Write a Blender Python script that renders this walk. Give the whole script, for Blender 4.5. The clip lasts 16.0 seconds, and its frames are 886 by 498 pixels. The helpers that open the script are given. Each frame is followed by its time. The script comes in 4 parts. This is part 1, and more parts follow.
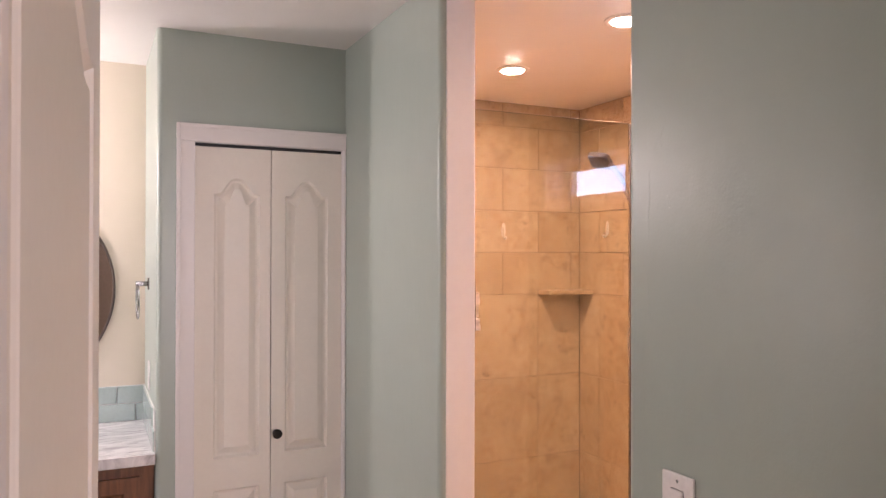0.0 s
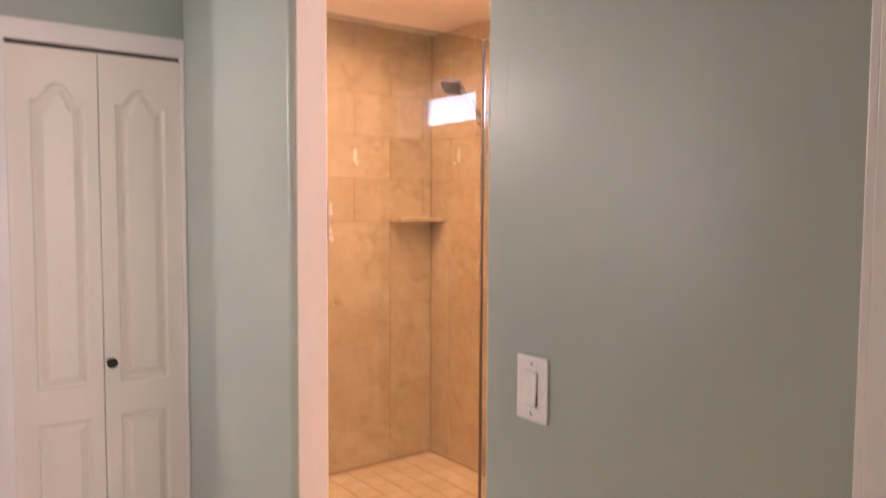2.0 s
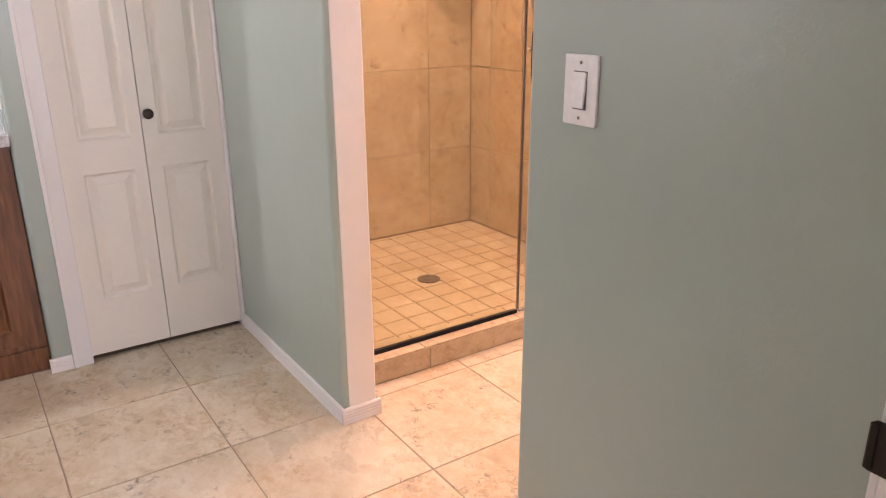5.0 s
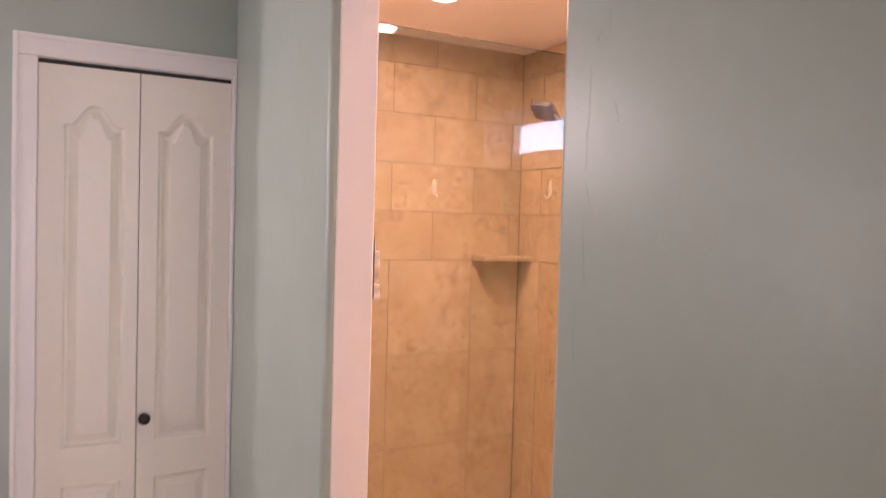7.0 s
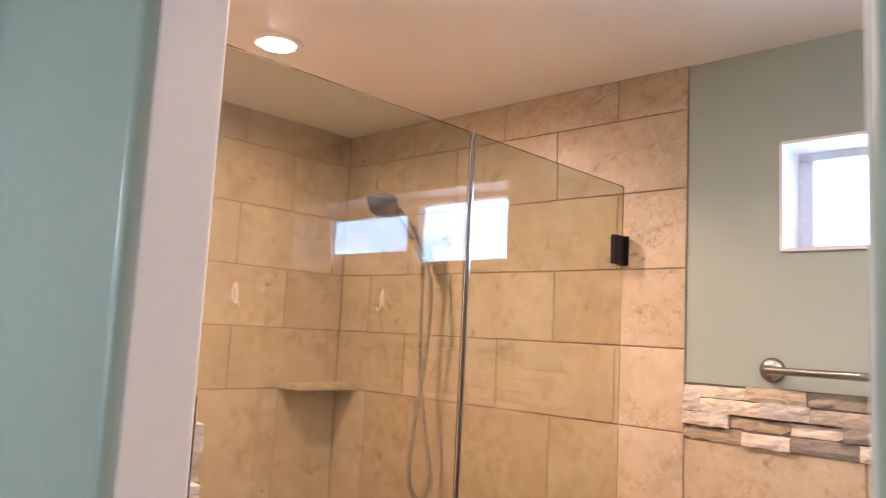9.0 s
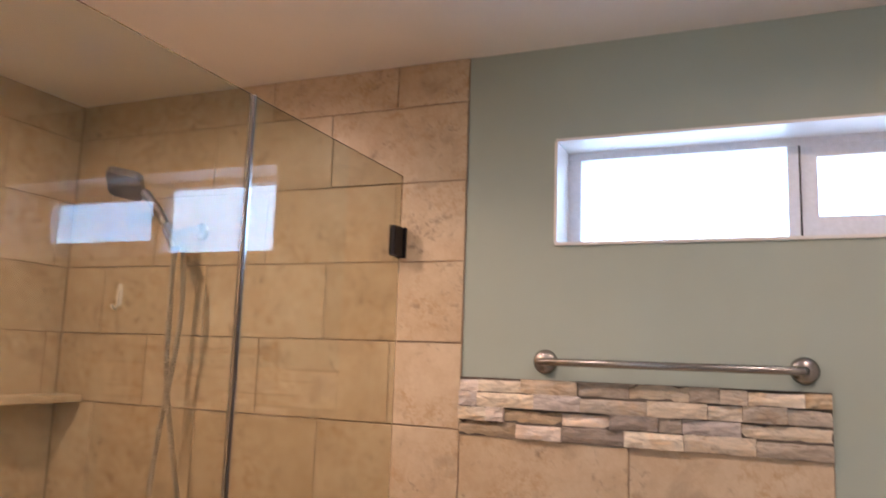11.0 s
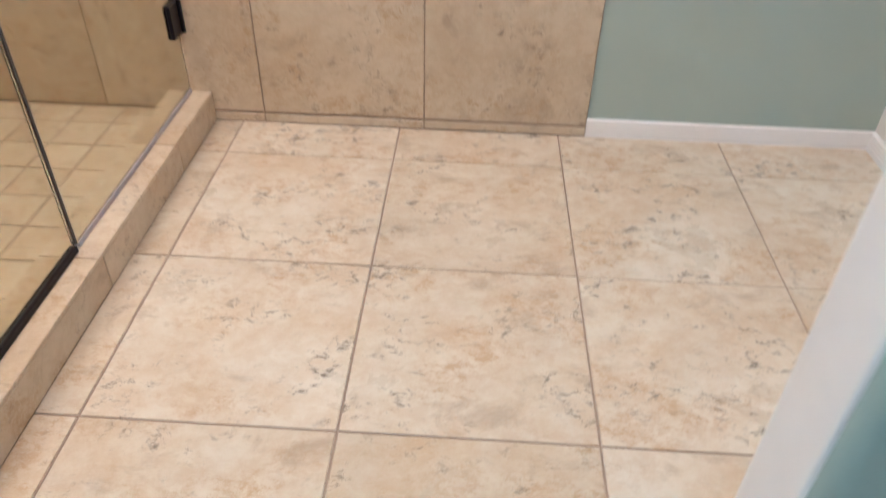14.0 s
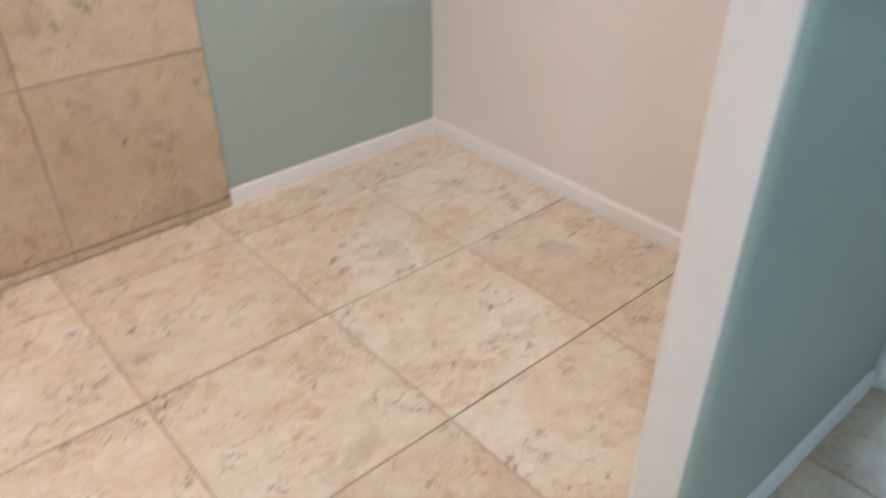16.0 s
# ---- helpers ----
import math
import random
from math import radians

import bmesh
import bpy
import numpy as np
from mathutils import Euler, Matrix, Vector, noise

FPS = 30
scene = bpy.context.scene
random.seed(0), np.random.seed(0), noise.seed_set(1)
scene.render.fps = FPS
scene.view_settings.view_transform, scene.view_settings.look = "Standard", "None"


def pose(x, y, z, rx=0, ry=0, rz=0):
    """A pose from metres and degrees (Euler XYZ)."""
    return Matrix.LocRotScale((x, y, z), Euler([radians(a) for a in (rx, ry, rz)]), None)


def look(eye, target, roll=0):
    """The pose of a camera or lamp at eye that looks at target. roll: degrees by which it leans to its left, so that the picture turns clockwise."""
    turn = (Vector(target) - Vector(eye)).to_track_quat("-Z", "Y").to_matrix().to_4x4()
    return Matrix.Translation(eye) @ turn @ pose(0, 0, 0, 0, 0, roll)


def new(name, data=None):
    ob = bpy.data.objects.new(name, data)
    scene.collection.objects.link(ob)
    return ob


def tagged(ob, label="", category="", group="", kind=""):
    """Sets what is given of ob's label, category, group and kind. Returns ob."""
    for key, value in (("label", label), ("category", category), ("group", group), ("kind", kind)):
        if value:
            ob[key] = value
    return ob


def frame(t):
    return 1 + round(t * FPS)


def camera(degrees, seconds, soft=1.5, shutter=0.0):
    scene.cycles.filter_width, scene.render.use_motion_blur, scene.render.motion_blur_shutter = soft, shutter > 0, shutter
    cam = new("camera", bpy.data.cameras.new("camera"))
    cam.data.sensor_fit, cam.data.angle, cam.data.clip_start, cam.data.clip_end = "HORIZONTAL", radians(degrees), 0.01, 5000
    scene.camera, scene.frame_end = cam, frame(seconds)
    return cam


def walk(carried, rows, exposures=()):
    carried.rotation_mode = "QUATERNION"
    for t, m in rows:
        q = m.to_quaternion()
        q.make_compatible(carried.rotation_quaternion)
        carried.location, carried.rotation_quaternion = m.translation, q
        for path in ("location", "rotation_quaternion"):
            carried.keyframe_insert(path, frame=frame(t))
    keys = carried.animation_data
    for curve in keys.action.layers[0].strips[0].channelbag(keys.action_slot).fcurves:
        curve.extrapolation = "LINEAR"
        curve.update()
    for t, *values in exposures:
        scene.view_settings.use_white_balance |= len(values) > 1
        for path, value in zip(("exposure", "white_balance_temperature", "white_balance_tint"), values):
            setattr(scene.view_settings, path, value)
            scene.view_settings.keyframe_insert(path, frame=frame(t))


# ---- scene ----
cam = camera(61.8, 16.0, 1.0, 0.5)
PATH = [
    (0, (-0.059, 0.119, 1.632), (0.799, 1.925, 1.645), 0.1),
    (0.5, (-0.052, 0.124, 1.649), (0.865, 1.900, 1.708), -0.1),
    (1, (-0.057, 0.133, 1.655), (0.933, 1.869, 1.722), -0.1),
    (1.5, (-0.068, 0.156, 1.624), (1.020, 1.834, 1.658), -0.2),
    (2, (-0.043, 0.174, 1.513), (1.160, 1.767, 1.388), 0.3),
    (2.5, (-0.058, 0.211, 1.399), (1.201, 1.730, 1.071), 1.1),
    (3, (-0.073, 0.214, 1.312), (1.171, 1.672, 0.740), 2.2),
    (5.5, (0.043, 0.217, 1.333), (1.053, 1.820, 0.692), 0.3),
    (6, (0.157, 0.233, 1.438), (1.131, 1.927, 1.009), 0.1),
    (6.5, (0.221, 0.291, 1.534), (1.160, 2.042, 1.310), 0.4),
    (7, (0.279, 0.481, 1.583), (1.253, 2.227, 1.516), 1.6),
    (7.5, (0.322, 0.677, 1.587), (1.361, 2.385, 1.653), 1.9),
    (8, (0.395, 0.856, 1.622), (1.533, 2.495, 1.770), 2.2),
    (8.5, (0.478, 1.034, 1.630), (1.775, 2.543, 1.835), 2.2),
    (9, (0.494, 1.227, 1.648), (1.950, 2.580, 1.876), 2.9),
    (11.3, (0.625, 1.441, 1.585), (2.499, 2.110, 1.789), 1.1),
    (11.6, (0.669, 1.484, 1.519), (2.582, 2.063, 1.591), 0.6),
    (12, (0.660, 1.520, 1.448), (2.602, 1.980, 1.322), -0.1),
    (12.5, (0.626, 1.536, 1.286), (2.550, 1.849, 0.840), 0.1),
    (13, (0.598, 1.525, 1.157), (2.434, 1.737, 0.393), 1.2),
    (13.5, (0.587, 1.508, 1.085), (2.299, 1.659, 0.062), 1.4),
    (14, (0.643, 1.565, 1.035), (2.220, 1.624, -0.194), 1.6),
    (14.5, (0.728, 1.670, 0.989), (2.180, 1.549, -0.380), 1.1),
    (15, (0.747, 1.791, 0.996), (2.102, 1.402, -0.423), -0.4),
    (15.5, (0.717, 1.956, 1.056), (1.986, 1.205, -0.295), -0.5),
    (16, (0.647, 2.024, 1.120), (1.911, 0.935, 0.017), -0.3),
]
EXPOSURES = [
    (0.0, 0.04, 6550, 41), (1.5, 0.06, 6600, 41), (2.0, 0.20, 6800, 41), (3.0, 0.33, 6380, 38), (5.5, 0.34, 6200, 34), (6.5, 0.12, 6550, 44), (7.5, 0.09, 6300, 42), (8.0, 0.03, 6100, 39), (8.5, 0.00, 5650, 30), (9.0, -0.16, 5400, 17),
    (11.5, -0.78, 5380, 17), (12.0, -0.68, 5020, 12), (12.5, -0.18, 4980, 10), (13.0, 0.00, 4480, 4), (13.5, 0.12, 4480, 4), (14.0, -0.02, 4400, 3), (14.5, -0.12, 4360, 1), (15.5, -0.22, 4450, 3), (16.0, -0.15, 4500, 4),
]
walk(cam, [(t, look(eye, target, roll)) for t, eye, target, roll in PATH], EXPOSURES)

# ---- world, daylight and lamps ----
world = bpy.data.worlds.new("sky")
scene.world = world
world.use_nodes = True
wn = world.node_tree
sky = wn.nodes.new("ShaderNodeTexSky")
sky.sky_type, sky.sun_disc = 'NISHITA', False
sky.sun_elevation, sky.sun_rotation = radians(42), radians(200)
wn.links.new(sky.outputs[0], wn.nodes["Background"].inputs[0])
wn.nodes["Background"].inputs[1].default_value = 0.12
sun = new("sun", bpy.data.lights.new("sun", 'SUN'))
sun.data.energy, sun.data.angle, sun.data.color = 2.5, radians(0.5), (1.0, 0.95, 0.88)
sun.matrix_world = look((0, -10, 9), (3.4, 0, 0))

CEIL = 2.477
W_FACE, N_FACE = 2.526, 3.697      # faces of the tiled window wall and the tiled back wall
GLASS_Y = 2.358
WARM = (1.0, 0.64, 0.395)


def lamp(name, kind, at, to, energy, color, size):
    d = bpy.data.lights.new(name, kind)
    d.energy, d.color = energy, color
    if kind == 'AREA':
        d.shape, d.size = 'DISK', size
    ob = new(name, d)
    ob.matrix_world = look(at, to)
    return ob


DOWNLIGHTS = [(1.682, 3.041), (1.677, 2.243), (1.682, 1.121)]
for (lx, ly), watts, beam in zip(DOWNLIGHTS, (24.5, 11.5, 11.8), (173, 135, 165)):
    lamp("downlight_glow", 'AREA', (lx, ly, CEIL - 0.021), (lx, ly + 0.0001, 0), watts, WARM, 0.08).data.spread = radians(beam)
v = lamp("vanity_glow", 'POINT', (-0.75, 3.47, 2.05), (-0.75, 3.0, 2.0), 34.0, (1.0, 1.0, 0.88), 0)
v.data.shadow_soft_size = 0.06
# Unseen fill through the doorway, added to brighten the closet front.
v = lamp("bedroom_window_glow", 'AREA', (0.95, -2.97, 1.5), (0.95, 0, 1.5), 60.0, (0.98, 0.98, 0.92), 1.1)
v.data.shape, v.data.size_y = 'RECTANGLE', 1.2
# Side fill from an invented west opening, added for the partition's face.
v = lamp("west_window_glow", 'AREA', (-1.74, 2.62, 1.55), (0.89, 2.72, 1.45), 6.0, (0.99, 1.0, 0.88), 0.85)
v.data.spread = radians(102)
v.data.shape, v.data.size_y = 'RECTANGLE', 0.95

# ---- materials ----


def mat(name, rough=0.5, metal=0.0):
    m = bpy.data.materials.new(name)
    m.use_nodes = True
    b = m.node_tree.nodes["Principled BSDF"]
    b.inputs["Roughness"].default_value, b.inputs["Metallic"].default_value = rough, metal
    return m, m.node_tree, b


def node(nt, kind, **kw):
    n = nt.nodes.new(kind)
    for k, v in kw.items():
        n.inputs[k.replace("_", " ")].default_value = v
    return n


def coords(nt, per_object=False):
    tc = nt.nodes.new("ShaderNodeTexCoord")
    if not per_object:
        geo = nt.nodes.new("ShaderNodeNewGeometry")
        return geo.outputs["Position"]
    info = nt.nodes.new("ShaderNodeObjectInfo")
    mul = nt.nodes.new("ShaderNodeMath")
    mul.operation = 'MULTIPLY'
    mul.inputs[1].default_value = 61.0
    nt.links.new(info.outputs["Random"], mul.inputs[0])
    add = nt.nodes.new("ShaderNodeVectorMath")
    nt.links.new(tc.outputs["Object"], add.inputs[0])
    nt.links.new(mul.outputs[0], add.inputs[1])
    return add.outputs[0]


def noise_of(nt, vec, scale, detail=4.0, rough=0.55, warp=0.0):
    n = node(nt, "ShaderNodeTexNoise", Scale=scale, Detail=detail, Roughness=rough, Distortion=warp)
    nt.links.new(vec, n.inputs["Vector"])
    return n.outputs["Fac"]


def ramp(nt, fac, stops, stepped=False):
    r = nt.nodes.new("ShaderNodeValToRGB")
    if stepped:
        r.color_ramp.interpolation = 'CONSTANT'
    e = r.color_ramp.elements
    while len(e) < len(stops):
        e.new(0.5)
    for k, (p, c) in enumerate(stops):
        e[k].position, e[k].color = p, (*c, 1) if len(c) == 3 else c
    nt.links.new(fac, r.inputs[0])
    return r.outputs[0]


def mix(nt, fac, a, b, blend='MIX'):
    m = nt.nodes.new("ShaderNodeMix")
    m.data_type, m.blend_type = 'RGBA', blend
    for sock, v in ((m.inputs[0], fac), (m.inputs[6], a), (m.inputs[7], b)):
        if hasattr(v, "links"):
            nt.links.new(v, sock)
        else:
            sock.default_value = v if isinstance(v, (int, float)) else (*v, 1)
    return m.outputs[2]


def bump(nt, b, fac, strength, dist=0.002):
    n = node(nt, "ShaderNodeBump", Strength=strength, Distance=dist)
    nt.links.new(fac, n.inputs["Height"])
    nt.links.new(n.outputs[0], b.inputs["Normal"])


def paint(name, color, rough, peel=0.25, depth=0.0018):
    """Rolled wall paint: faint tone drift, orange peel, long trowel waves."""
    m, nt, b = mat(name, rough)
    v = coords(nt)
    c = ramp(nt, noise_of(nt, v, 1.7, 5), [(0.3, tuple(x * 0.95 for x in color)), (0.7, tuple(min(1, x * 1.04) for x in color))])
    nt.links.new(c, b.inputs["Base Color"])
    st = nt.nodes.new("ShaderNodeVectorMath")
    st.operation = 'MULTIPLY'
    st.inputs[1].default_value = (1.0, 1.0, 0.35)
    nt.links.new(v, st.inputs[0])
    height = noise_of(nt, v, 5, 4)
    for layer, gain in ((noise_of(nt, v, 150, 2), 0.16), (noise_of(nt, st.outputs[0], 34, 3, 0.5), 0.42)):
        mul = nt.nodes.new("ShaderNodeMath")
        mul.operation = 'MULTIPLY_ADD'
        mul.inputs[1].default_value = gain
        nt.links.new(layer, mul.inputs[0])
        nt.links.new(height, mul.inputs[2])
        height = mul.outputs[0]
    bump(nt, b, height, peel, depth)
    return m


def plain(name, color, rough, metal=0.0, grain=0.0, scale=80, vary=0.05):
    m, nt, b = mat(name, rough, metal)
    v = coords(nt)
    f = noise_of(nt, v, scale, 3)
    nt.links.new(ramp(nt, f, [(0.3, tuple(x * (1 - vary) for x in color)), (0.7, tuple(min(1, x * (1 + vary)) for x in color))]), b.inputs["Base Color"])
    if grain:
        bump(nt, b, f, grain, 0.001)
    return m


M_GREEN = paint("sage_green_paint", (0.375, 0.449, 0.402), 0.33, 0.70, 0.0026)
M_GREEN_MATT = paint("sage_green_matt_paint", (0.378, 0.447, 0.410), 0.55)
M_CREAM = paint("cream_wall_paint", (0.74, 0.66, 0.54), 0.6)
M_WHITE_WALL = paint("white_wall_paint", (0.76, 0.73, 0.70), 0.5)
# Dark tan puts the dimness of the unseen bedroom into its walls.
M_BEDROOM = paint("dimmed_bedroom_tan", (0.36, 0.28, 0.215), 0.6)
M_CEIL = paint("ceiling_paint", (0.80, 0.79, 0.77), 0.36, 0.20)
M_TRIM = plain("white_trim_paint", (0.80, 0.78, 0.765), 0.38, grain=0.05, scale=40, vary=0.012)
M_DOOR = plain("white_door_paint", (0.84, 0.80, 0.72), 0.40, grain=0.05, scale=60, vary=0.012)
M_PLASTIC = plain("white_plastic", (0.82, 0.81, 0.80), 0.3)
M_BRONZE = plain("dark_bronze", (0.035, 0.028, 0.024), 0.35, 0.7)
M_BLACK = plain("black_metal", (0.006, 0.006, 0.009), 0.4, 0.0)
M_BLACK.node_tree.nodes["Principled BSDF"].inputs["Specular IOR Level"].default_value = 0.25
M_BRASS = plain("brass", (0.55, 0.38, 0.16), 0.4, 0.9)
M_NICKEL = plain("brushed_nickel", (0.30, 0.295, 0.29), 0.26, 1.0, 0.05, 300)
M_CHROME = plain("chrome", (0.55, 0.54, 0.53), 0.14, 1.0)
M_SEAL = plain("dark_glass_seal", (0.05, 0.05, 0.055), 0.35)
M_UMBER = paint("dark_umber_paint", (0.085, 0.062, 0.05), 0.6)
M_CARPET = plain("bedroom_carpet", (0.42, 0.36, 0.29), 0.95, grain=0.6, scale=300, vary=0.2)
M_GROUT = plain("grout", (0.36, 0.285, 0.22), 0.85, grain=0.3, scale=200)
M_WALL_GROUT = plain("wall_grout", (0.33, 0.255, 0.185), 0.85, grain=0.3, scale=200)
M_DARK = plain("closet_shadow_track", (0.03, 0.03, 0.03), 0.6)
# White vinyl; the faint blue is window glare put into the colour.
M_VINYL = plain("white_vinyl_blue_glare", (0.80, 0.81, 0.86), 0.35)


def tile_material(name, light, tan, dark, rough=0.38, along=(1.0, 1.0, 1.0), pitted=0.8):
    """Stone-look glaze: cream and tan clouds, ochre freckles, grey-brown pits in short strings."""
    m, nt, b = mat(name, rough)
    st = nt.nodes.new("ShaderNodeVectorMath")
    st.operation = 'MULTIPLY'
    st.inputs[1].default_value = along
    nt.links.new(coords(nt, True), st.inputs[0])
    v = st.outputs[0]
    info = nt.nodes.new("ShaderNodeObjectInfo")
    big = noise_of(nt, v, 4.0, 7, 0.64, 0.3)
    base = ramp(nt, big, [(0.38, tan), (0.49, tuple(0.40 * p + 0.60 * q for p, q in zip(tan, light))), (0.60, light)])
    mid = ramp(nt, noise_of(nt, v, 21, 8, 0.74, 0.2), [(0.40, (0, 0, 0)), (0.60, (1, 1, 1))])
    base = mix(nt, 0.46, base, mix(nt, mid, tan, light))
    ochre = ramp(nt, noise_of(nt, v, 32, 8, 0.76, 0.25), [(0.47, (0, 0, 0)), (0.62, (0.85, 0.85, 0.85))])
    cloud = ramp(nt, noise_of(nt, v, 5.5, 4, 0.6, 0.3), [(0.46, (0, 0, 0)), (0.60, (1, 1, 1))])
    base = mix(nt, mix(nt, 1.0, ochre, cloud, 'MULTIPLY'), base, tuple(x * k for x, k in zip(tan, (0.87, 0.77, 0.63))))
    smudge = ramp(nt, noise_of(nt, v, 9, 5, 0.62, 0.5), [(0.565, (0, 0, 0)), (0.70, (0.65, 0.65, 0.65))])
    base = mix(nt, smudge, base, tuple(0.45 * p + 0.55 * q for p, q in zip(dark, tan)))
    pits = ramp(nt, noise_of(nt, v, 34, 9, 0.74, 0.5), [(0.52, (0, 0, 0)), (0.63, (1, 1, 1))])
    where = ramp(nt, noise_of(nt, v, 7.5, 5, 0.64, 0.4), [(0.505, (0, 0, 0)), (0.62, (1, 1, 1))])
    mask = mix(nt, 1.0, pits, where, 'MULTIPLY')
    sep = nt.nodes.new("ShaderNodeMath")
    sep.operation = 'MULTIPLY'
    sep.inputs[1].default_value = pitted
    nt.links.new(mask, sep.inputs[0])
    base = mix(nt, sep.outputs[0], base, dark)
    tone = ramp(nt, info.outputs["Random"], [(0.0, (0.92, 0.895, 0.85)), (0.4, (1.0, 1.0, 1.0)), (0.7, (0.97, 0.95, 0.92)), (1.0, (1.06, 1.07, 1.09))])
    nt.links.new(mix(nt, 1.0, base, tone, 'MULTIPLY'), b.inputs["Base Color"])
    r = ramp(nt, big, [(0.3, (rough + 0.1,) * 3), (0.7, (rough - 0.06,) * 3)])
    nt.links.new(r, b.inputs["Roughness"])
    bump(nt, b, noise_of(nt, v, 45, 5), 0.06, 0.0012)
    return m


M_TILE = tile_material("beige_stone_look_tile", (0.61, 0.522, 0.39), (0.49, 0.388, 0.262), (0.20, 0.155, 0.12), 0.36, (1.0, 1.0, 1.0), 0.75)
M_FLOOR_TILE = tile_material("beige_floor_tile", (0.67, 0.617, 0.512), (0.545, 0.435, 0.30), (0.19, 0.16, 0.125), 0.30, (1.12, 0.86, 1.0), 0.95)
M_SHOWER_TILE = tile_material("small_beige_tile", (0.64, 0.55, 0.42), (0.55, 0.44, 0.30), (0.36, 0.28, 0.20), 0.42)


def stone_material(name, tone):
    """Split-face ledger stone: one tone, cloudy, with streaks along the bed."""
    m, nt, b = mat(name, 0.75)
    info = nt.nodes.new("ShaderNodeObjectInfo")
    drift = ramp(nt, info.outputs["Random"], [(0.0, (0.84, 0.84, 0.86)), (0.5, (1.0, 0.98, 0.96)), (1.0, (1.14, 1.10, 1.04))])
    v = coords(nt, True)
    st = nt.nodes.new("ShaderNodeVectorMath")
    st.operation = 'MULTIPLY'
    st.inputs[1].default_value = (1.0, 3.5, 1.0)
    nt.links.new(v, st.inputs[0])
    f = noise_of(nt, st.outputs[0], 20, 7, 0.68, 0.9)
    streak = ramp(nt, f, [(0.30, (0.55, 0.52, 0.50)), (0.50, (0.95, 0.95, 0.95)), (0.70, (1.22, 1.16, 1.08))])
    rust = ramp(nt, noise_of(nt, v, 13, 5, 0.6, 0.6), [(0.50, (1, 1, 1)), (0.66, (0.97, 0.88, 0.76))])
    c = mix(nt, 1.0, mix(nt, 1.0, streak, rust, 'MULTIPLY'), drift, 'MULTIPLY')
    nt.links.new(mix(nt, 1.0, tone, c, 'MULTIPLY'), b.inputs["Base Color"])
    bump(nt, b, f, 0.6, 0.004)
    return m


def wood_material():
    m, nt, b = mat("cherry_wood", 0.36)
    v = coords(nt)
    st = nt.nodes.new("ShaderNodeVectorMath")
    st.operation = 'MULTIPLY'
    st.inputs[1].default_value = (9.0, 9.0, 0.8)
    nt.links.new(v, st.inputs[0])
    f = noise_of(nt, st.outputs[0], 6, 6, 0.6, 0.6)
    nt.links.new(ramp(nt, f, [(0.3, (0.09, 0.034, 0.014)), (0.55, (0.19, 0.078, 0.030)), (0.75, (0.28, 0.125, 0.050))]), b.inputs["Base Color"])
    bump(nt, b, f, 0.1, 0.001)
    return m


def marble_material():
    m, nt, b = mat("grey_white_marble", 0.16)
    v = coords(nt)
    st = nt.nodes.new("ShaderNodeVectorMath")
    st.operation = 'MULTIPLY'
    st.inputs[1].default_value = (2.0, 7.0, 2.0)
    nt.links.new(v, st.inputs[0])
    f = noise_of(nt, st.outputs[0], 3.5, 7, 0.6, 1.4)
    nt.links.new(ramp(nt, f, [(0.34, (0.36, 0.36, 0.37)), (0.5, (0.66, 0.66, 0.67)), (0.62, (0.82, 0.82, 0.82))]), b.inputs["Base Color"])
    return m


def glass_material(name, tint, gloss=0.0):
    m, nt, b = mat(name, gloss)
    b.inputs["Base Color"].default_value = (*tint, 1)
    b.inputs["Transmission Weight"].default_value = 1.0
    b.inputs["IOR"].default_value = 1.52
    return m


def glow_material(name, color, strength):
    m, nt, b = mat(name, 0.5)
    b.inputs["Base Color"].default_value = (0.8, 0.8, 0.8, 1)
    b.inputs["Emission Color"].default_value = (*color, 1)
    b.inputs["Emission Strength"].default_value = strength
    return m


M_WOOD, M_MARBLE = wood_material(), marble_material()
M_STONES = {"C": stone_material("cream_ledger_stone", (0.74, 0.70, 0.60)), "L": stone_material("pale_ledger_stone", (0.76, 0.71, 0.67)),
            "G": stone_material("grey_ledger_stone", (0.52, 0.51, 0.52)), "D": stone_material("dark_ledger_stone", (0.30, 0.28, 0.27)),
            "O": stone_material("olive_ledger_stone", (0.48, 0.41, 0.30)), "T": stone_material("tan_ledger_stone", (0.58, 0.54, 0.46)),
            "B": stone_material("brown_ledger_stone", (0.41, 0.385, 0.345))}
M_GLASS = glass_material("clear_shower_glass", (0.73, 0.735, 0.61))
M_PANE = glass_material("window_glass", (0.97, 0.99, 1.0))
M_SPLASH = plain("aqua_glass_tile", (0.42, 0.52, 0.50), 0.12)
M_MIRROR = plain("mirror_silver", (0.80, 0.79, 0.78), 0.02, 1.0)
M_LENS = glow_material("lit_lamp_lens", (1.0, 0.86, 0.68), 55.0)


def sky_material():
    """Bright haze, bluer above, with soft clouds."""
    m, nt, b = mat("bright_hazy_sky", 1.0)
    b.inputs["Base Color"].default_value = (0, 0, 0, 1)
    v = coords(nt)
    f = noise_of(nt, v, 0.55, 5, 0.6, 0.4)
    nt.links.new(ramp(nt, f, [(0.36, (0.42, 0.70, 1.0)), (0.50, (0.66, 0.85, 1.0)), (0.64, (1.0, 1.0, 1.0))]), b.inputs["Emission Color"])
    b.inputs["Emission Strength"].default_value = 13.0
    return m


M_SKYCARD = sky_material()

# ---- mesh helpers ----


def finish(name, bm, material, smooth=False):
    me = bpy.data.meshes.new(name)
    bmesh.ops.recalc_face_normals(bm, faces=bm.faces[:])
    bm.to_mesh(me)
    bm.free()
    me.materials.append(material)
    if smooth:
        me.shade_smooth()
        me.set_sharp_from_angle(angle=radians(38))
    return me


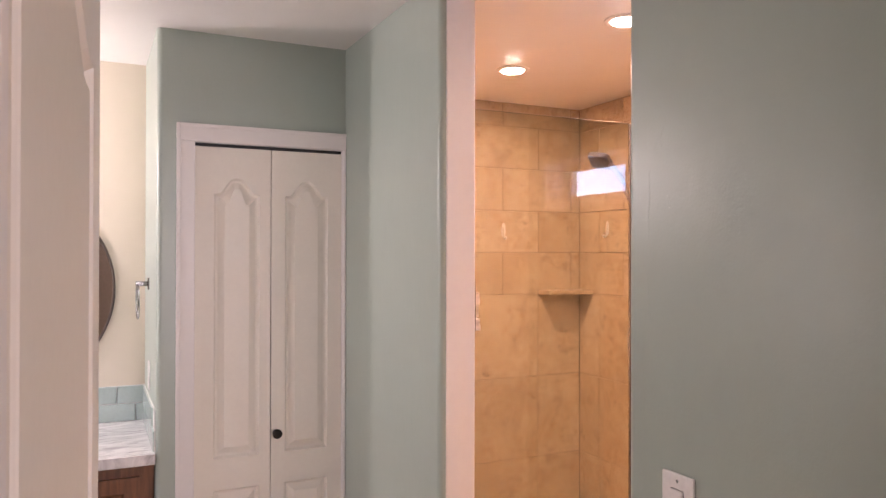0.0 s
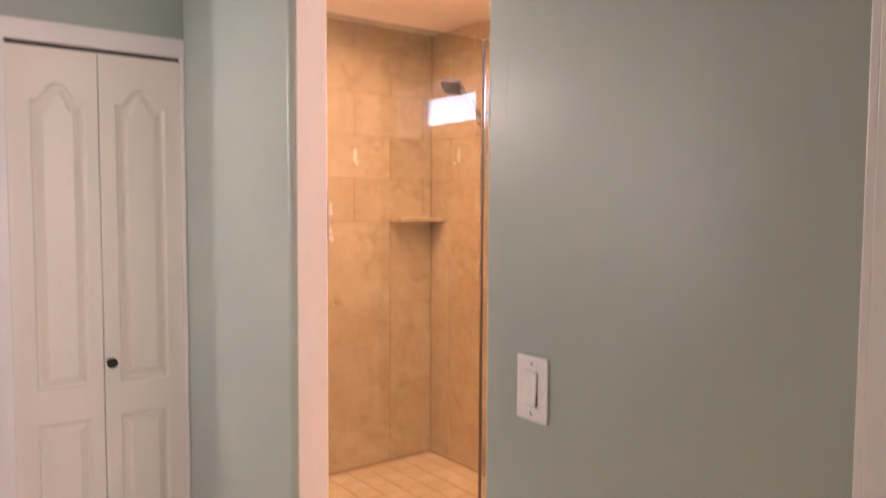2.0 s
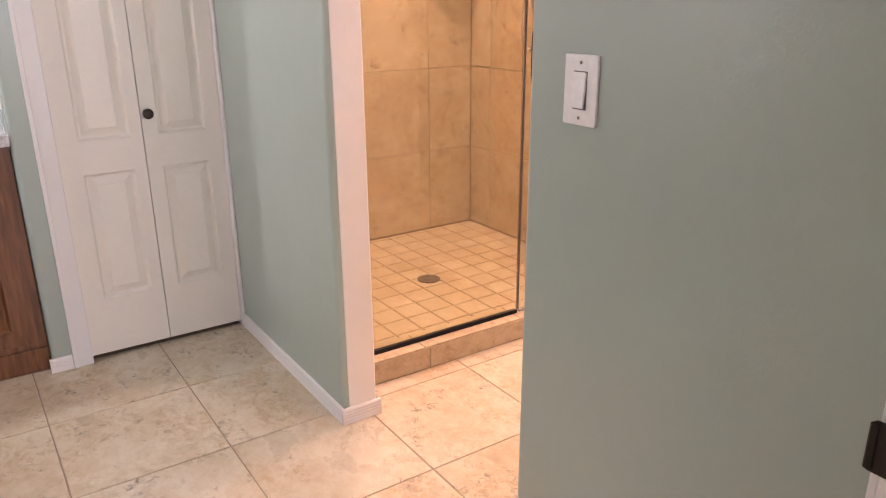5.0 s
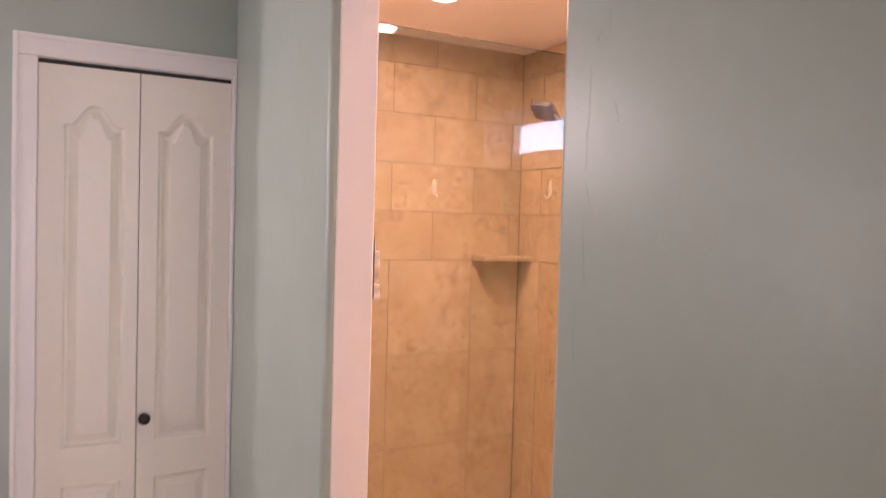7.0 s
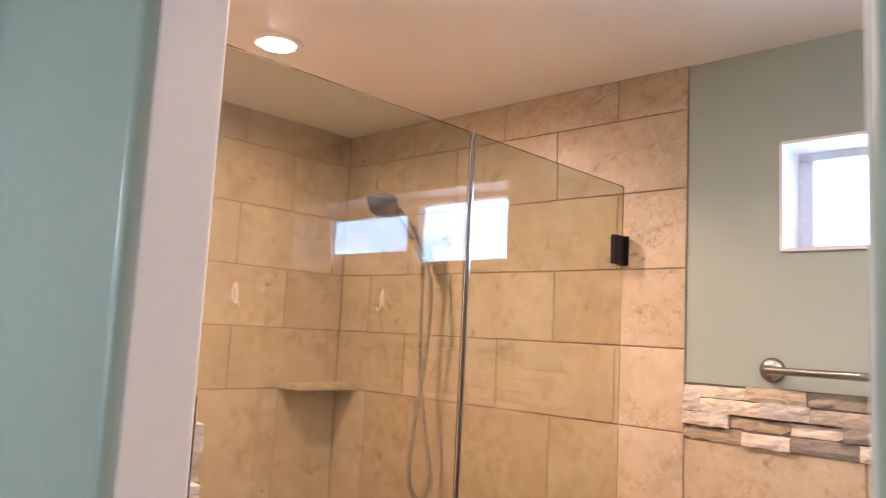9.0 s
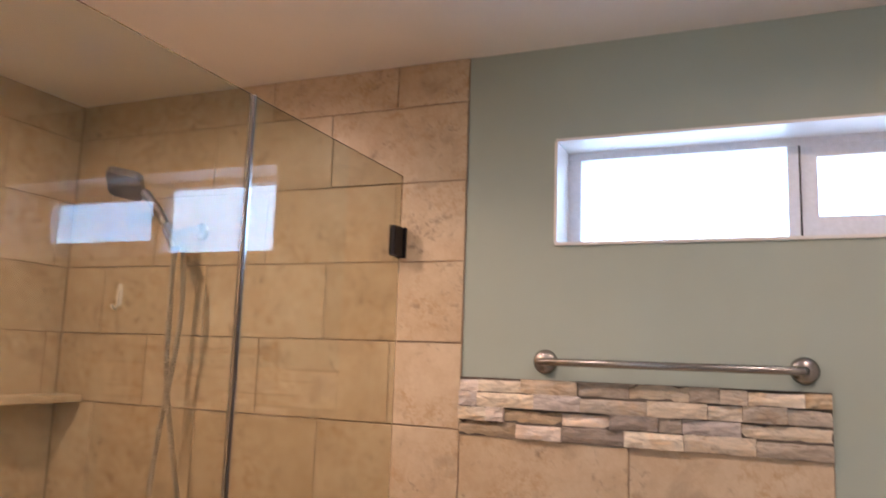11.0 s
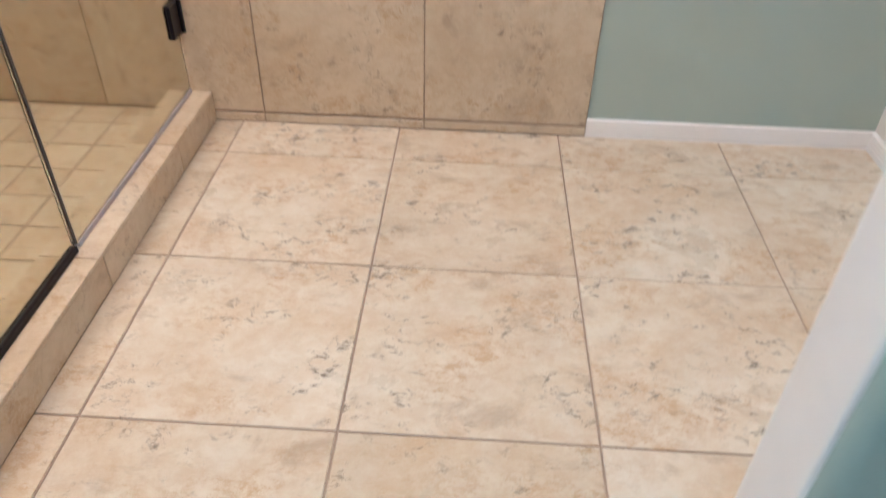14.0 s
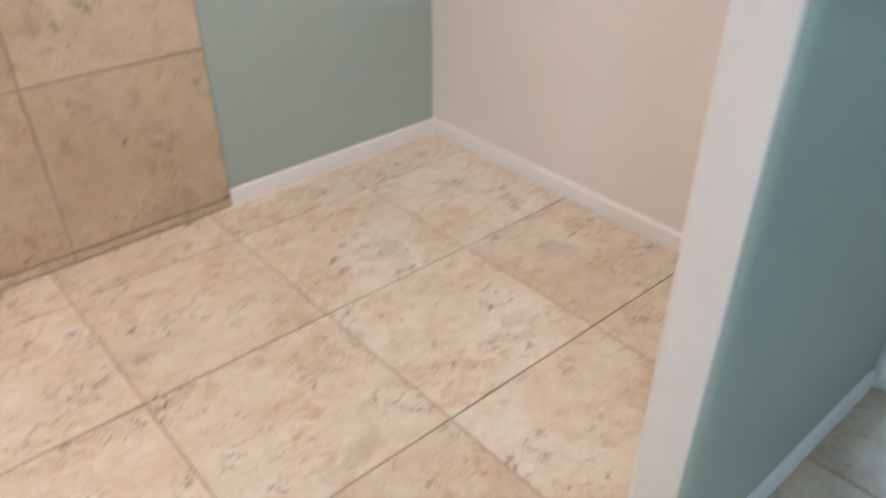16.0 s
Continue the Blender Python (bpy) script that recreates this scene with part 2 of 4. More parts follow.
def part(name, bm, material, parent=None, label="", smooth=False):
    ob = new(name, finish(name, bm, material, smooth))
    if parent is not None:
        ob.parent = parent
    return tagged(ob, label)


def thing(name, label, category, at=(0, 0, 0), group="", kind=""):
    ob = new(name)
    ob.location = at
    ob.empty_display_size = 0.05
    return tagged(ob, label, category, group, kind)


def structure(name, bm, material, label="", category="", smooth=False):
    return tagged(part(name, bm, material, None, "", smooth), label, category, "", "structure")


def box(bm, x0, x1, y0, y1, z0, z1, bevel=0.0, seg=2):
    r = bmesh.ops.create_cube(bm, size=1.0)
    vs = r["verts"]
    for v in vs:
        v.co = ((x0 + x1) / 2 + v.co.x * (x1 - x0), (y0 + y1) / 2 + v.co.y * (y1 - y0), (z0 + z1) / 2 + v.co.z * (z1 - z0))
    if bevel:
        es = {e for v in vs for e in v.link_edges}
        bmesh.ops.bevel(bm, geom=list(es), offset=bevel, segments=seg, profile=0.5, affect='EDGES')
    return bm


def boxes(*rows, bevel=0.0):
    bm = bmesh.new()
    for r in rows:
        box(bm, *r, bevel=bevel)
    return bm


def prism(bm, outline, z0, z1):
    """An upright prism over a plan outline."""
    lo = [bm.verts.new((x, y, z0)) for x, y in outline]
    hi = [bm.verts.new((x, y, z1)) for x, y in outline]
    n = len(outline)
    for k in range(n):
        bm.faces.new((lo[k], lo[(k + 1) % n], hi[(k + 1) % n], hi[k]))
    bm.faces.new(lo[::-1])
    bm.faces.new(hi)
    return bm


def rounded(x0, x1, y0, y1, radii, seg=9):
    """A plan rectangle with its corners (x0y0, x1y0, x1y1, x0y1) rounded."""
    out = []
    for (cx, cy, sx, sy, a0), r in zip(((x0, y0, 1, 1, 180), (x1, y0, -1, 1, 270), (x1, y1, -1, -1, 0), (x0, y1, 1, -1, 90)), radii):
        if r <= 0:
            out.append((cx, cy))
            continue
        for k in range(seg + 1):
            a = radians(a0 + 90 * k / seg)
            out.append((cx + sx * r + r * math.cos(a), cy + sy * r + r * math.sin(a)))
    return out


def tube(bm, points, radius, seg=12, closed=False, ribs=0.0):
    """A round bar along a line of points; ribs adds to every other ring."""
    pts = [Vector(p) for p in points]
    n = len(pts)
    rings, side = [], None
    for k, p in enumerate(pts):
        a = pts[(k - 1) % n] if closed or k else p
        b = pts[(k + 1) % n] if closed or k < n - 1 else p
        d = (b - a).normalized()
        if side is None:
            side = d.orthogonal().normalized()
        side = (side - d * side.dot(d)).normalized()
        up = d.cross(side)
        rings.append([bm.verts.new(p + (radius + ribs * (k % 2)) * (math.cos(2 * math.pi * j / seg) * side + math.sin(2 * math.pi * j / seg) * up)) for j in range(seg)])
    for k in range(n if closed else n - 1):
        r0, r1 = rings[k], rings[(k + 1) % n]
        for j in range(seg):
            bm.faces.new((r0[j], r0[(j + 1) % seg], r1[(j + 1) % seg], r1[j]))
    if not closed:
        bm.faces.new(rings[0][::-1])
        bm.faces.new(rings[-1])
    return bm


def lathe(bm, profile, m=None, seg=24):
    """Turn a profile of (radius, height) round z, then move it by m."""
    m = m or Matrix()
    rings = [[bm.verts.new(m @ Vector((r * math.cos(2 * math.pi * j / seg), r * math.sin(2 * math.pi * j / seg), h))) for j in range(seg)] for r, h in profile]
    for a, b in zip(rings, rings[1:]):
        for j in range(seg):
            bm.faces.new((a[j], a[(j + 1) % seg], b[(j + 1) % seg], b[j]))
    bm.faces.new(rings[0][::-1])
    bm.faces.new(rings[-1])
    return bm


TILE_MESHES = {}


def tile_mesh(w, h, t, bev, material):
    """A tile lying in x and y, its face up at z = t, with eased edges."""
    key = (round(w, 3), round(h, 3), round(t, 4), material.name)
    if key not in TILE_MESHES:
        bm = bmesh.new()
        def ring(a, b, z):
            return [bm.verts.new((sx * a / 2, sy * b / 2, z)) for sx, sy in ((-1, -1), (1, -1), (1, 1), (-1, 1))]
        r = [ring(w, h, 0), ring(w, h, t - bev), ring(w - 2 * bev, h - 2 * bev, t)]
        for p, q in zip(r, r[1:]):
            for k in range(4):
                bm.faces.new((p[k], p[(k + 1) % 4], q[(k + 1) % 4], q[k]))
        bm.faces.new(r[2])
        TILE_MESHES[key] = finish("tile", bm, material)
    return TILE_MESHES[key]


FACING = {"-y": Matrix(((1, 0, 0), (0, 0, -1), (0, 1, 0))), "+y": Matrix(((-1, 0, 0), (0, 0, 1), (0, 1, 0))),
          "-x": Matrix(((0, 0, -1), (-1, 0, 0), (0, 1, 0))), "+x": Matrix(((0, 0, 1), (1, 0, 0), (0, 1, 0))), "+z": Matrix.Identity(3)}


def lay_tile(parent, centre, facing, w, h, t, material, bev=0.0016, name="tile", gap=0.0045):
    ob = new(name, tile_mesh(w - gap, h - gap, t, bev, material))
    tilt = Matrix.Rotation(random.uniform(-0.0012, 0.0012), 3, 'X') @ Matrix.Rotation(random.uniform(-0.0012, 0.0012), 3, 'Y')
    ob.matrix_world = Matrix.Translation(centre) @ (FACING[facing] @ tilt).to_4x4()
    ob.parent = parent
    return ob

# ---- the large structure ----
X_WEST, Y_SOUTH = -1.75, -3.0
DOOR_Y0, DOOR_Y1 = 0.448, 0.562          # the doorway wall
JAMB_L, JAMB_R, DOOR_H = -0.105, 0.878, 2.05
DIV_X0, DIV_X1, DIV_END = 0.892, 1.009, 2.141   # wall between closet and shower
GREY_X0, GREY_X1, GREY_END = 0.934, 1.024, 1.328  # short wall with the switch
CLOSET_Y, STUB_X = 3.065, 0.160
WIN_Y0, WIN_Y1, WIN_Z0, WIN_Z1 = 0.640, 1.896, 1.914, 2.205
OUT = 2.78

# wall with the high window, in pieces round its opening
structure("wall_east", boxes((2.534, OUT, 0.33, WIN_Y0, 0, CEIL), (2.534, OUT, WIN_Y1, 3.86, 0, CEIL),
                             (2.534, OUT, WIN_Y0, WIN_Y1, 0, WIN_Z0), (2.534, OUT, WIN_Y0, WIN_Y1, WIN_Z1, CEIL)), M_GREEN_MATT,
          "sage green plastered wall with a high window opening", "wall")
structure("wall_north", boxes((STUB_X + 0.1, 2.534, 3.705, 3.86, 0, CEIL)), M_CREAM, "outer wall behind shower and closet", "wall")
structure("wall_vanity", boxes((X_WEST, STUB_X + 0.1, 3.697, 3.86, 0, CEIL)), M_CREAM, "cream painted wall above the vanity", "wall")
# The opening here is added out of view to hold the west fill.
structure("wall_west", boxes((X_WEST - 0.12, X_WEST, Y_SOUTH, 2.195, 0, CEIL), (X_WEST - 0.12, X_WEST, 3.045, 3.86, 0, CEIL),
                             (X_WEST - 0.12, X_WEST, 2.195, 3.045, 0, 1.075), (X_WEST - 0.12, X_WEST, 2.195, 3.045, 2.025, CEIL)), M_GREEN_MATT, "sage green bathroom wall", "wall")
structure("wall_divider", prism(bmesh.new(), rounded(DIV_X0, DIV_X1, DIV_END, 3.705, (0.021, 0.016, 0, 0), 12), 0, CEIL), M_GREEN,
          "sage green partition with a rounded end beside the shower", "wall")
structure("wall_switch", prism(bmesh.new(), rounded(GREY_X0, GREY_X1, DOOR_Y1, GREY_END, (0, 0, 0.017, 0.018)), 0, CEIL), M_GREEN,
          "sage green short wall with a light switch", "wall")
structure("wall_closet", boxes((0.277, 0.8915, CLOSET_Y, CLOSET_Y + 0.1, 2.074, CEIL)), M_GREEN, "sage green wall above the closet door", "wall")
structure("wall_stub", prism(bmesh.new(), rounded(STUB_X, 0.277, CLOSET_Y, 3.697, (0.02, 0, 0, 0)), 0, CEIL), M_GREEN,
          "sage green wall end between vanity and closet", "wall")
structure("wall_toilet_south", boxes((GREY_X1, 2.534, 0.33, 0.442, 0, CEIL), (GREY_X0, GREY_X1, DOOR_Y0, DOOR_Y1, 0, CEIL)), M_WHITE_WALL, "white painted wall of the shower room", "wall")
structure("wall_doorway", boxes((JAMB_L - 0.075, JAMB_L - 0.018, DOOR_Y0, DOOR_Y1, 0, CEIL), (JAMB_R + 0.018, GREY_X0, DOOR_Y0, DOOR_Y1, 0, CEIL),
                                (JAMB_L - 0.018, JAMB_R + 0.018, DOOR_Y0, DOOR_Y1, DOOR_H + 0.018, CEIL)), M_GREEN_MATT, "wall with the bathroom doorway", "wall")
structure("wall_behind_door", boxes((X_WEST, JAMB_L - 0.075, DOOR_Y0, DOOR_Y1, 0, CEIL)), M_UMBER, "dark brown wall seen in the vanity mirror", "wall")
structure("wall_bedroom_east", boxes((2.0, 2.12, Y_SOUTH, 0.33, 0, CEIL)), M_BEDROOM, "unseen bedroom wall, coloured dark for a dim room", "wall")
# The gap in this wall is added for the bedroom fill.
structure("wall_bedroom_south", boxes((X_WEST - 0.12, 0.40, Y_SOUTH - 0.12, Y_SOUTH, 0, CEIL), (1.50, 2.12, Y_SOUTH - 0.12, Y_SOUTH, 0, CEIL), (0.40, 1.50, Y_SOUTH - 0.12, Y_SOUTH, 0, 0.9), (0.40, 1.50, Y_SOUTH - 0.12, Y_SOUTH, 2.1, CEIL)), M_BEDROOM, "unseen bedroom wall, coloured dark, with an opening added for the fill lamp", "wall")
structure("ceiling", boxes((X_WEST - 0.12, OUT, Y_SOUTH - 0.12, 3.86, CEIL, CEIL + 0.12)), M_CEIL, "smooth white ceiling", "ceiling")
structure("floor_bedroom", boxes((X_WEST - 0.12, 2.12, Y_SOUTH - 0.12, DOOR_Y0, -0.12, -0.004)), M_CARPET, "beige bedroom carpet", "floor")
floor = structure("floor", boxes((X_WEST - 0.12, OUT, DOOR_Y0 - 0.0, 3.86, -0.12, -0.0035), (GREY_X1, OUT, 0.33, DOOR_Y0, -0.12, -0.0035)), M_GROUT,
                  "beige square tiled floor with brown grout", "floor")
structure("ground", boxes((-300, 300, -300, 300, -0.6, -0.5)), M_CARPET, "bare ground round the house", "ground")

# white faces at the ends of the two partitions
structure("trim_divider_end", prism(bmesh.new(), rounded(DIV_X0 + 0.020, DIV_X1 + 0.003, DIV_END - 0.003, DIV_END + 0.05, (0.004, 0.008, 0, 0)), 0, CEIL), M_TRIM,
          "white painted end of the partition", "trim")
structure("trim_switch_wall_end", prism(bmesh.new(), rounded(GREY_X0 + 0.013, GREY_X1 + 0.003, GREY_END - 0.04, GREY_END + 0.003, (0, 0, 0.018, 0.004)), 0, CEIL), M_TRIM,
          "white painted end of the short wall", "trim")
structure("trim_switch_wall_back", boxes((GREY_X1, GREY_X1 + 0.003, 0.442, GREY_END - 0.04, 0, CEIL)), M_WHITE_WALL, "white painted back of the short wall", "trim")


def baseboard(x0, x1, y0, y1, facing, label="white painted baseboard"):
    """A board along a wall, its top edge eased on the side that faces the room."""
    h, d = 0.054, 0.011
    bm = bmesh.new()
    along = x1 - x0 if facing in ("+y", "-y") else y1 - y0
    prof = [(0, 0), (d, 0), (d, h * 0.30), (d - 0.0016, h * 0.34), (d, h * 0.38), (d, h * 0.50), (d - 0.0016, h * 0.54), (d, h * 0.58), (d, h * 0.70),
            (d - 0.0018, h * 0.75), (d - 0.001, h * 0.88), (d - 0.004, h * 0.97), (d - 0.008, h), (0, h)]
    ends = []
    for s in (0.0, along):
        ring = []
        for dep, z in prof:
            p = {"+y": (x0 + s, y0 + dep, z), "-y": (x0 + s, y1 - dep, z), "+x": (x0 + dep, y0 + s, z), "-x": (x1 - dep, y0 + s, z)}[facing]
            ring.append(bm.verts.new(p))
        ends.append(ring)
    n = len(prof)
    for k in range(n):
        bm.faces.new((ends[0][k], ends[0][(k + 1) % n], ends[1][(k + 1) % n], ends[1][k]))
    bm.faces.new(ends[0])
    bm.faces.new(ends[1][::-1])
    return structure("baseboard", bm, M_TRIM, label, "baseboard")


baseboard(2.4, 2.534, 0.442, 1.241, "-x")
baseboard(GREY_X1 + 0.003, 2.523, 0.442, 0.5, "+y")
baseboard(0.87, DIV_X0, DIV_END - 0.012, 3.050, "-x")
baseboard(DIV_X0 - 0.011, DIV_X1 + 0.014, DIV_END - 0.1, DIV_END - 0.003, "-y")
baseboard(STUB_X - 0.011, 0.226, 2.9, CLOSET_Y, "-y")
baseboard(0.9, GREY_X0, 0.60, GREY_END + 0.014, "-x")
baseboard(GREY_X0 - 0.011, GREY_X1 + 0.014, GREY_END + 0.003, 1.6, "+y")
baseboard(GREY_X1 + 0.003, 1.2, 0.456, GREY_END + 0.003, "+x")
baseboard(X_WEST, JAMB_L - 0.06, DOOR_Y1, 0.8, "+y")
baseboard(X_WEST, -1.6, 0.592, 3.08, "+x")

# ---- door frames ----


def casing(name, x0, x1, ytop, yface, width, top, label, limit=9.0):
    """Mitred look: two legs and a head with a stepped profile, on a wall that faces -y or +y."""
    s = -1 if yface < ytop else 1
    ob = thing(name, label, "door frame", kind="structure")
    def board(nm, a0, a1, z0, z1):
        bm = bmesh.new()
        ya, yb = sorted((ytop, yface))
        box(bm, a0, a1, ya, yb, z0, z1, 0.003)
        part(nm, bm, M_TRIM, ob)
    board("casing_leg", x0 - width, x0, 0, top)
    board("casing_leg", x1, min(x1 + width, limit), 0, top)
    board("casing_head", x0 - width, min(x1 + width, limit), top, top + width)
    # a raised outer bead
    for nm, r in (("bead", (x0 - width, x0 - width + 0.014, 0, top + width)), ("bead", (x1 + width - 0.014, x1 + width, 0, top + width if x1 + width < limit else -1))):
        if r[3] < 0:
            continue
        ya, yb = sorted((yface, yface + s * 0.005))
        part(nm, box(bmesh.new(), r[0], r[1], ya, yb, r[2], r[3], 0.002), M_TRIM, ob)
    ya, yb = sorted((yface, yface + s * 0.005))
    part("bead", box(bmesh.new(), x0 - width + 0.014, min(x1 + width - 0.014, limit), ya, yb, top + width - 0.014, top + width, 0.002), M_TRIM, ob)
    return ob


closet_frame = casing("closet_door_frame", 0.295, 0.880, CLOSET_Y, CLOSET_Y - 0.013, 0.067, 2.058, "white moulded casing round the closet door", 0.8915)
part("jamb", boxes((0.277, 0.295, CLOSET_Y, CLOSET_Y + 0.1, 0, 2.074)), M_TRIM, closet_frame)
part("jamb", boxes((0.880, 0.8915, CLOSET_Y, CLOSET_Y + 0.1, 0, 2.074)), M_TRIM, closet_frame)
part("jamb", boxes((0.295, 0.880, CLOSET_Y + 0.002, CLOSET_Y + 0.1, 2.057, 2.0735)), M_TRIM, closet_frame)
part("track", boxes((0.296, 0.879, CLOSET_Y + 0.02, CLOSET_Y + 0.05, 2.0455, 2.057)), M_DARK, closet_frame, "dark metal sliding track")

entry = casing("doorway_frame", JAMB_L - 0.006, JAMB_R + 0.006, DOOR_Y1, DOOR_Y1 + 0.014, 0.049, DOOR_H + 0.006, "white moulded casing round the bathroom doorway")
part("jamb", boxes((JAMB_R, JAMB_R + 0.0179, DOOR_Y0, DOOR_Y1 - 0.0002, 0, DOOR_H), bevel=0.002), M_TRIM, entry)
part("jamb", boxes((JAMB_L - 0.0179, JAMB_L, DOOR_Y0, DOOR_Y1 - 0.0002, 0, DOOR_H), bevel=0.002), M_TRIM, entry)
part("jamb", boxes((JAMB_L, JAMB_R, DOOR_Y0, DOOR_Y1 - 0.0002, DOOR_H, DOOR_H + 0.0179), bevel=0.002), M_TRIM, entry)
part("door_stop", boxes((JAMB_R - 0.011, JAMB_R, DOOR_Y0 + 0.03, DOOR_Y1 - 0.045, 0, DOOR_H), bevel=0.003), M_TRIM, entry)
part("door_stop", boxes((JAMB_L, JAMB_L + 0.011, DOOR_Y0 + 0.03, DOOR_Y1 - 0.045, 0, DOOR_H), bevel=0.003), M_TRIM, entry)
bedroom_casing = casing("bedroom_side_frame", JAMB_L, JAMB_R, DOOR_Y0, DOOR_Y0 - 0.014, 0.060, DOOR_H, "white moulded casing on the bedroom side of the doorway")

strike = thing("strike_plate", "dark bronze strike plate with a brass hole on the door jamb", "strike plate", (JAMB_R, 0.553, 0.785))
bm = prism(bmesh.new(), rounded(-0.028, 0.023, -0.036, 0.036, (0.007,) * 4), 0, 0.0025)
pl = part("plate", bm, M_BRONZE, strike)
pl.matrix_local = FACING["-x"].to_4x4()
lip = bmesh.new()
tube(lip, [(-0.002, 0.0235, -0.031), (-0.002, 0.0235, 0.031)], 0.0062, 10)
part("lip", lip, M_BRONZE, strike)
# A flat dark patch on the plate stands for the hole's shade.
pl = part("hole", prism(bmesh.new(), rounded(-0.008, 0.008, -0.014, 0.014, (0.005,) * 4), 0.0026, 0.0030), M_DARK, strike, "dark patch for the shade in the latch hole")
pl.matrix_local = Matrix.Translation((0, -0.010, 0)) @ FACING["-x"].to_4x4()

pl = part("latch_lining", prism(bmesh.new(), rounded(-0.004, 0.006, -0.010, 0.008, (0.003,) * 4), 0.0031, 0.0034), M_BRASS, strike, "worn brass lining in the hole")
pl.matrix_local = Matrix.Translation((0, -0.010, 0)) @ FACING["-x"].to_4x4()

# ---- moulded panel doors ----


def panel_outline(w, h, d, arch):
    """The outline of a panel of width w and height h, pulled in by d; its top is a low cusped arch."""
    a = w / 2 - d
    pts = [(-a, d), (a, d)]
    if arch <= 0:
        return pts + [(a, h - d), (-a, h - d)]
    n = 20
    for k in range(n + 1):
        u = 1 - 2 * k / n
        s = abs(u)
        if s > 0.80:
            y = -arch + 0.0
        else:
            q = 1 - s / 0.80
            y = -arch + arch * (0.5 - 0.5 * math.cos(math.pi * min(1.0, q * 1.15))) ** 0.8
        pts.append((a * u, h + y - d))
    return pts


def panel_door(bm, w, h, t, panels):
    """A door leaf standing in x (0..w), z (0..h), its front at y = 0. panels: x centre, z, width, height, arch."""
    loops = []
    rect = [bm.verts.new(p) for p in ((0, 0, 0), (w, 0, 0), (w, 0, h), (0, 0, h))]
    edges = [bm.edges.new((rect[k], rect[(k + 1) % 4])) for k in range(4)]
    for cx, z0, pw, ph, arch in panels:
        rings = []
        for d, y in ((0.0, 0.0), (0.003, 0.005), (0.009, 0.0125), (0.016, 0.0130), (0.026, 0.0085), (0.038, 0.0030), (0.041, 0.0012)):
            rings.append([bm.verts.new((cx + px, y, z0 + pz)) for px, pz in panel_outline(pw, ph, d, arch)])
        n = len(rings[0])
        for p, q in zip(rings, rings[1:]):
            for k in range(n):
                bm.faces.new((p[k], p[(k + 1) % n], q[(k + 1) % n], q[k]))
        bm.faces.new(rings[-1])
        for k in range(n):
            edges.append(bm.edges.get((rings[0][k], rings[0][(k + 1) % n])))
    bmesh.ops.triangle_fill(bm, use_beauty=True, use_dissolve=False, edges=edges, normal=(0, -1, 0))
    back = [bm.verts.new((v.co.x, t, v.co.z)) for v in rect]
    for k in range(4):
        bm.faces.new((rect[k], back[k], back[(k + 1) % 4], rect[(k + 1) % 4]))
    bm.faces.new(back)
    return bm


closet = thing("door_1", "white moulded bifold closet door with arched panels, closed", "door", (0.2965, CLOSET_Y + 0.012, 0.021), kind="structure")
LEAF_W, LEAF_H = 0.2895, 2.0225
for k in range(2):
    leaf = part("leaf", panel_door(bmesh.new(), LEAF_W, LEAF_H, 0.032, [(LEAF_W / 2 + (0.014, -0.002)[k], 0.219, 0.176, 0.477, 0), (LEAF_W / 2 + (0.014, -0.002)[k], 0.817, 0.176, 1.087, 0.062)]), M_DOOR, closet)
    leaf.location = (k * (LEAF_W + 0.003), 0, 0)
kn = part("knob", lathe(bmesh.new(), [(0.013, 0), (0.014, 0.003), (0.008, 0.006), (0.0075, 0.013), (0.013, 0.018), (0.0185, 0.026), (0.019, 0.032), (0.015, 0.038), (0.006, 0.041)], FACING["-y"].to_4x4()), M_BRONZE, closet, "dark bronze round knob", True)
kn.location = (0.609 - 0.2965, 0, 0.918 - 0.021)

bath_door = thing("door_2", "white moulded panel bathroom door, standing open", "door", (-0.118, DOOR_Y1 + 0.006, 0.012), kind="structure")
bath_door.rotation_euler = (0, 0, radians(85.0))
DW = 0.80
part("leaf", panel_door(bmesh.new(), DW, 2.03, 0.035, [(0.41, 0.23, 0.58, 0.60, 0), (0.41, 0.97, 0.58, 0.985, 0.075)]), M_DOOR, bath_door)
for hz in (0.2, 1.0, 1.8):
    h = part("hinge", tube(bmesh.new(), [(-0.002, 0.0, hz), (-0.002, 0.0, hz + 0.09)], 0.006, 10), M_BRONZE, bath_door)

# ---- window ----
win = thing("window_1", "white vinyl sliding window high in the wall", "window", kind="structure")
XF = 2.668                     # room side of the window frame
def bar(parent, name, y0, y1, z0, z1, x0=XF, x1=XF + 0.045, label=""):
    return part(name, box(bmesh.new(), x0, x1, y0, y1, z0, z1, 0.003), M_VINYL, parent, label)
fr = 0.041
bar(win, "window_frame", WIN_Y0, WIN_Y1, WIN_Z0, WIN_Z0 + 0.026)
bar(win, "window_frame", WIN_Y0, WIN_Y1, WIN_Z1 - 0.026, WIN_Z1)
bar(win, "window_frame", WIN_Y0, WIN_Y0 + fr, WIN_Z0 + 0.026, WIN_Z1 - 0.026)
bar(win, "window_frame", WIN_Y1 - fr, WIN_Y1, WIN_Z0 + 0.026, WIN_Z1 - 0.026)
bar(win, "mullion", 1.281, 1.312, WIN_Z0 + 0.026, WIN_Z1 - 0.026)
part("gasket", boxes((XF - 0.0015, XF + 0.02, 1.2795, 1.2845, WIN_Z0 + 0.026, WIN_Z1 - 0.026)), M_SEAL, win, "dark rubber gasket")
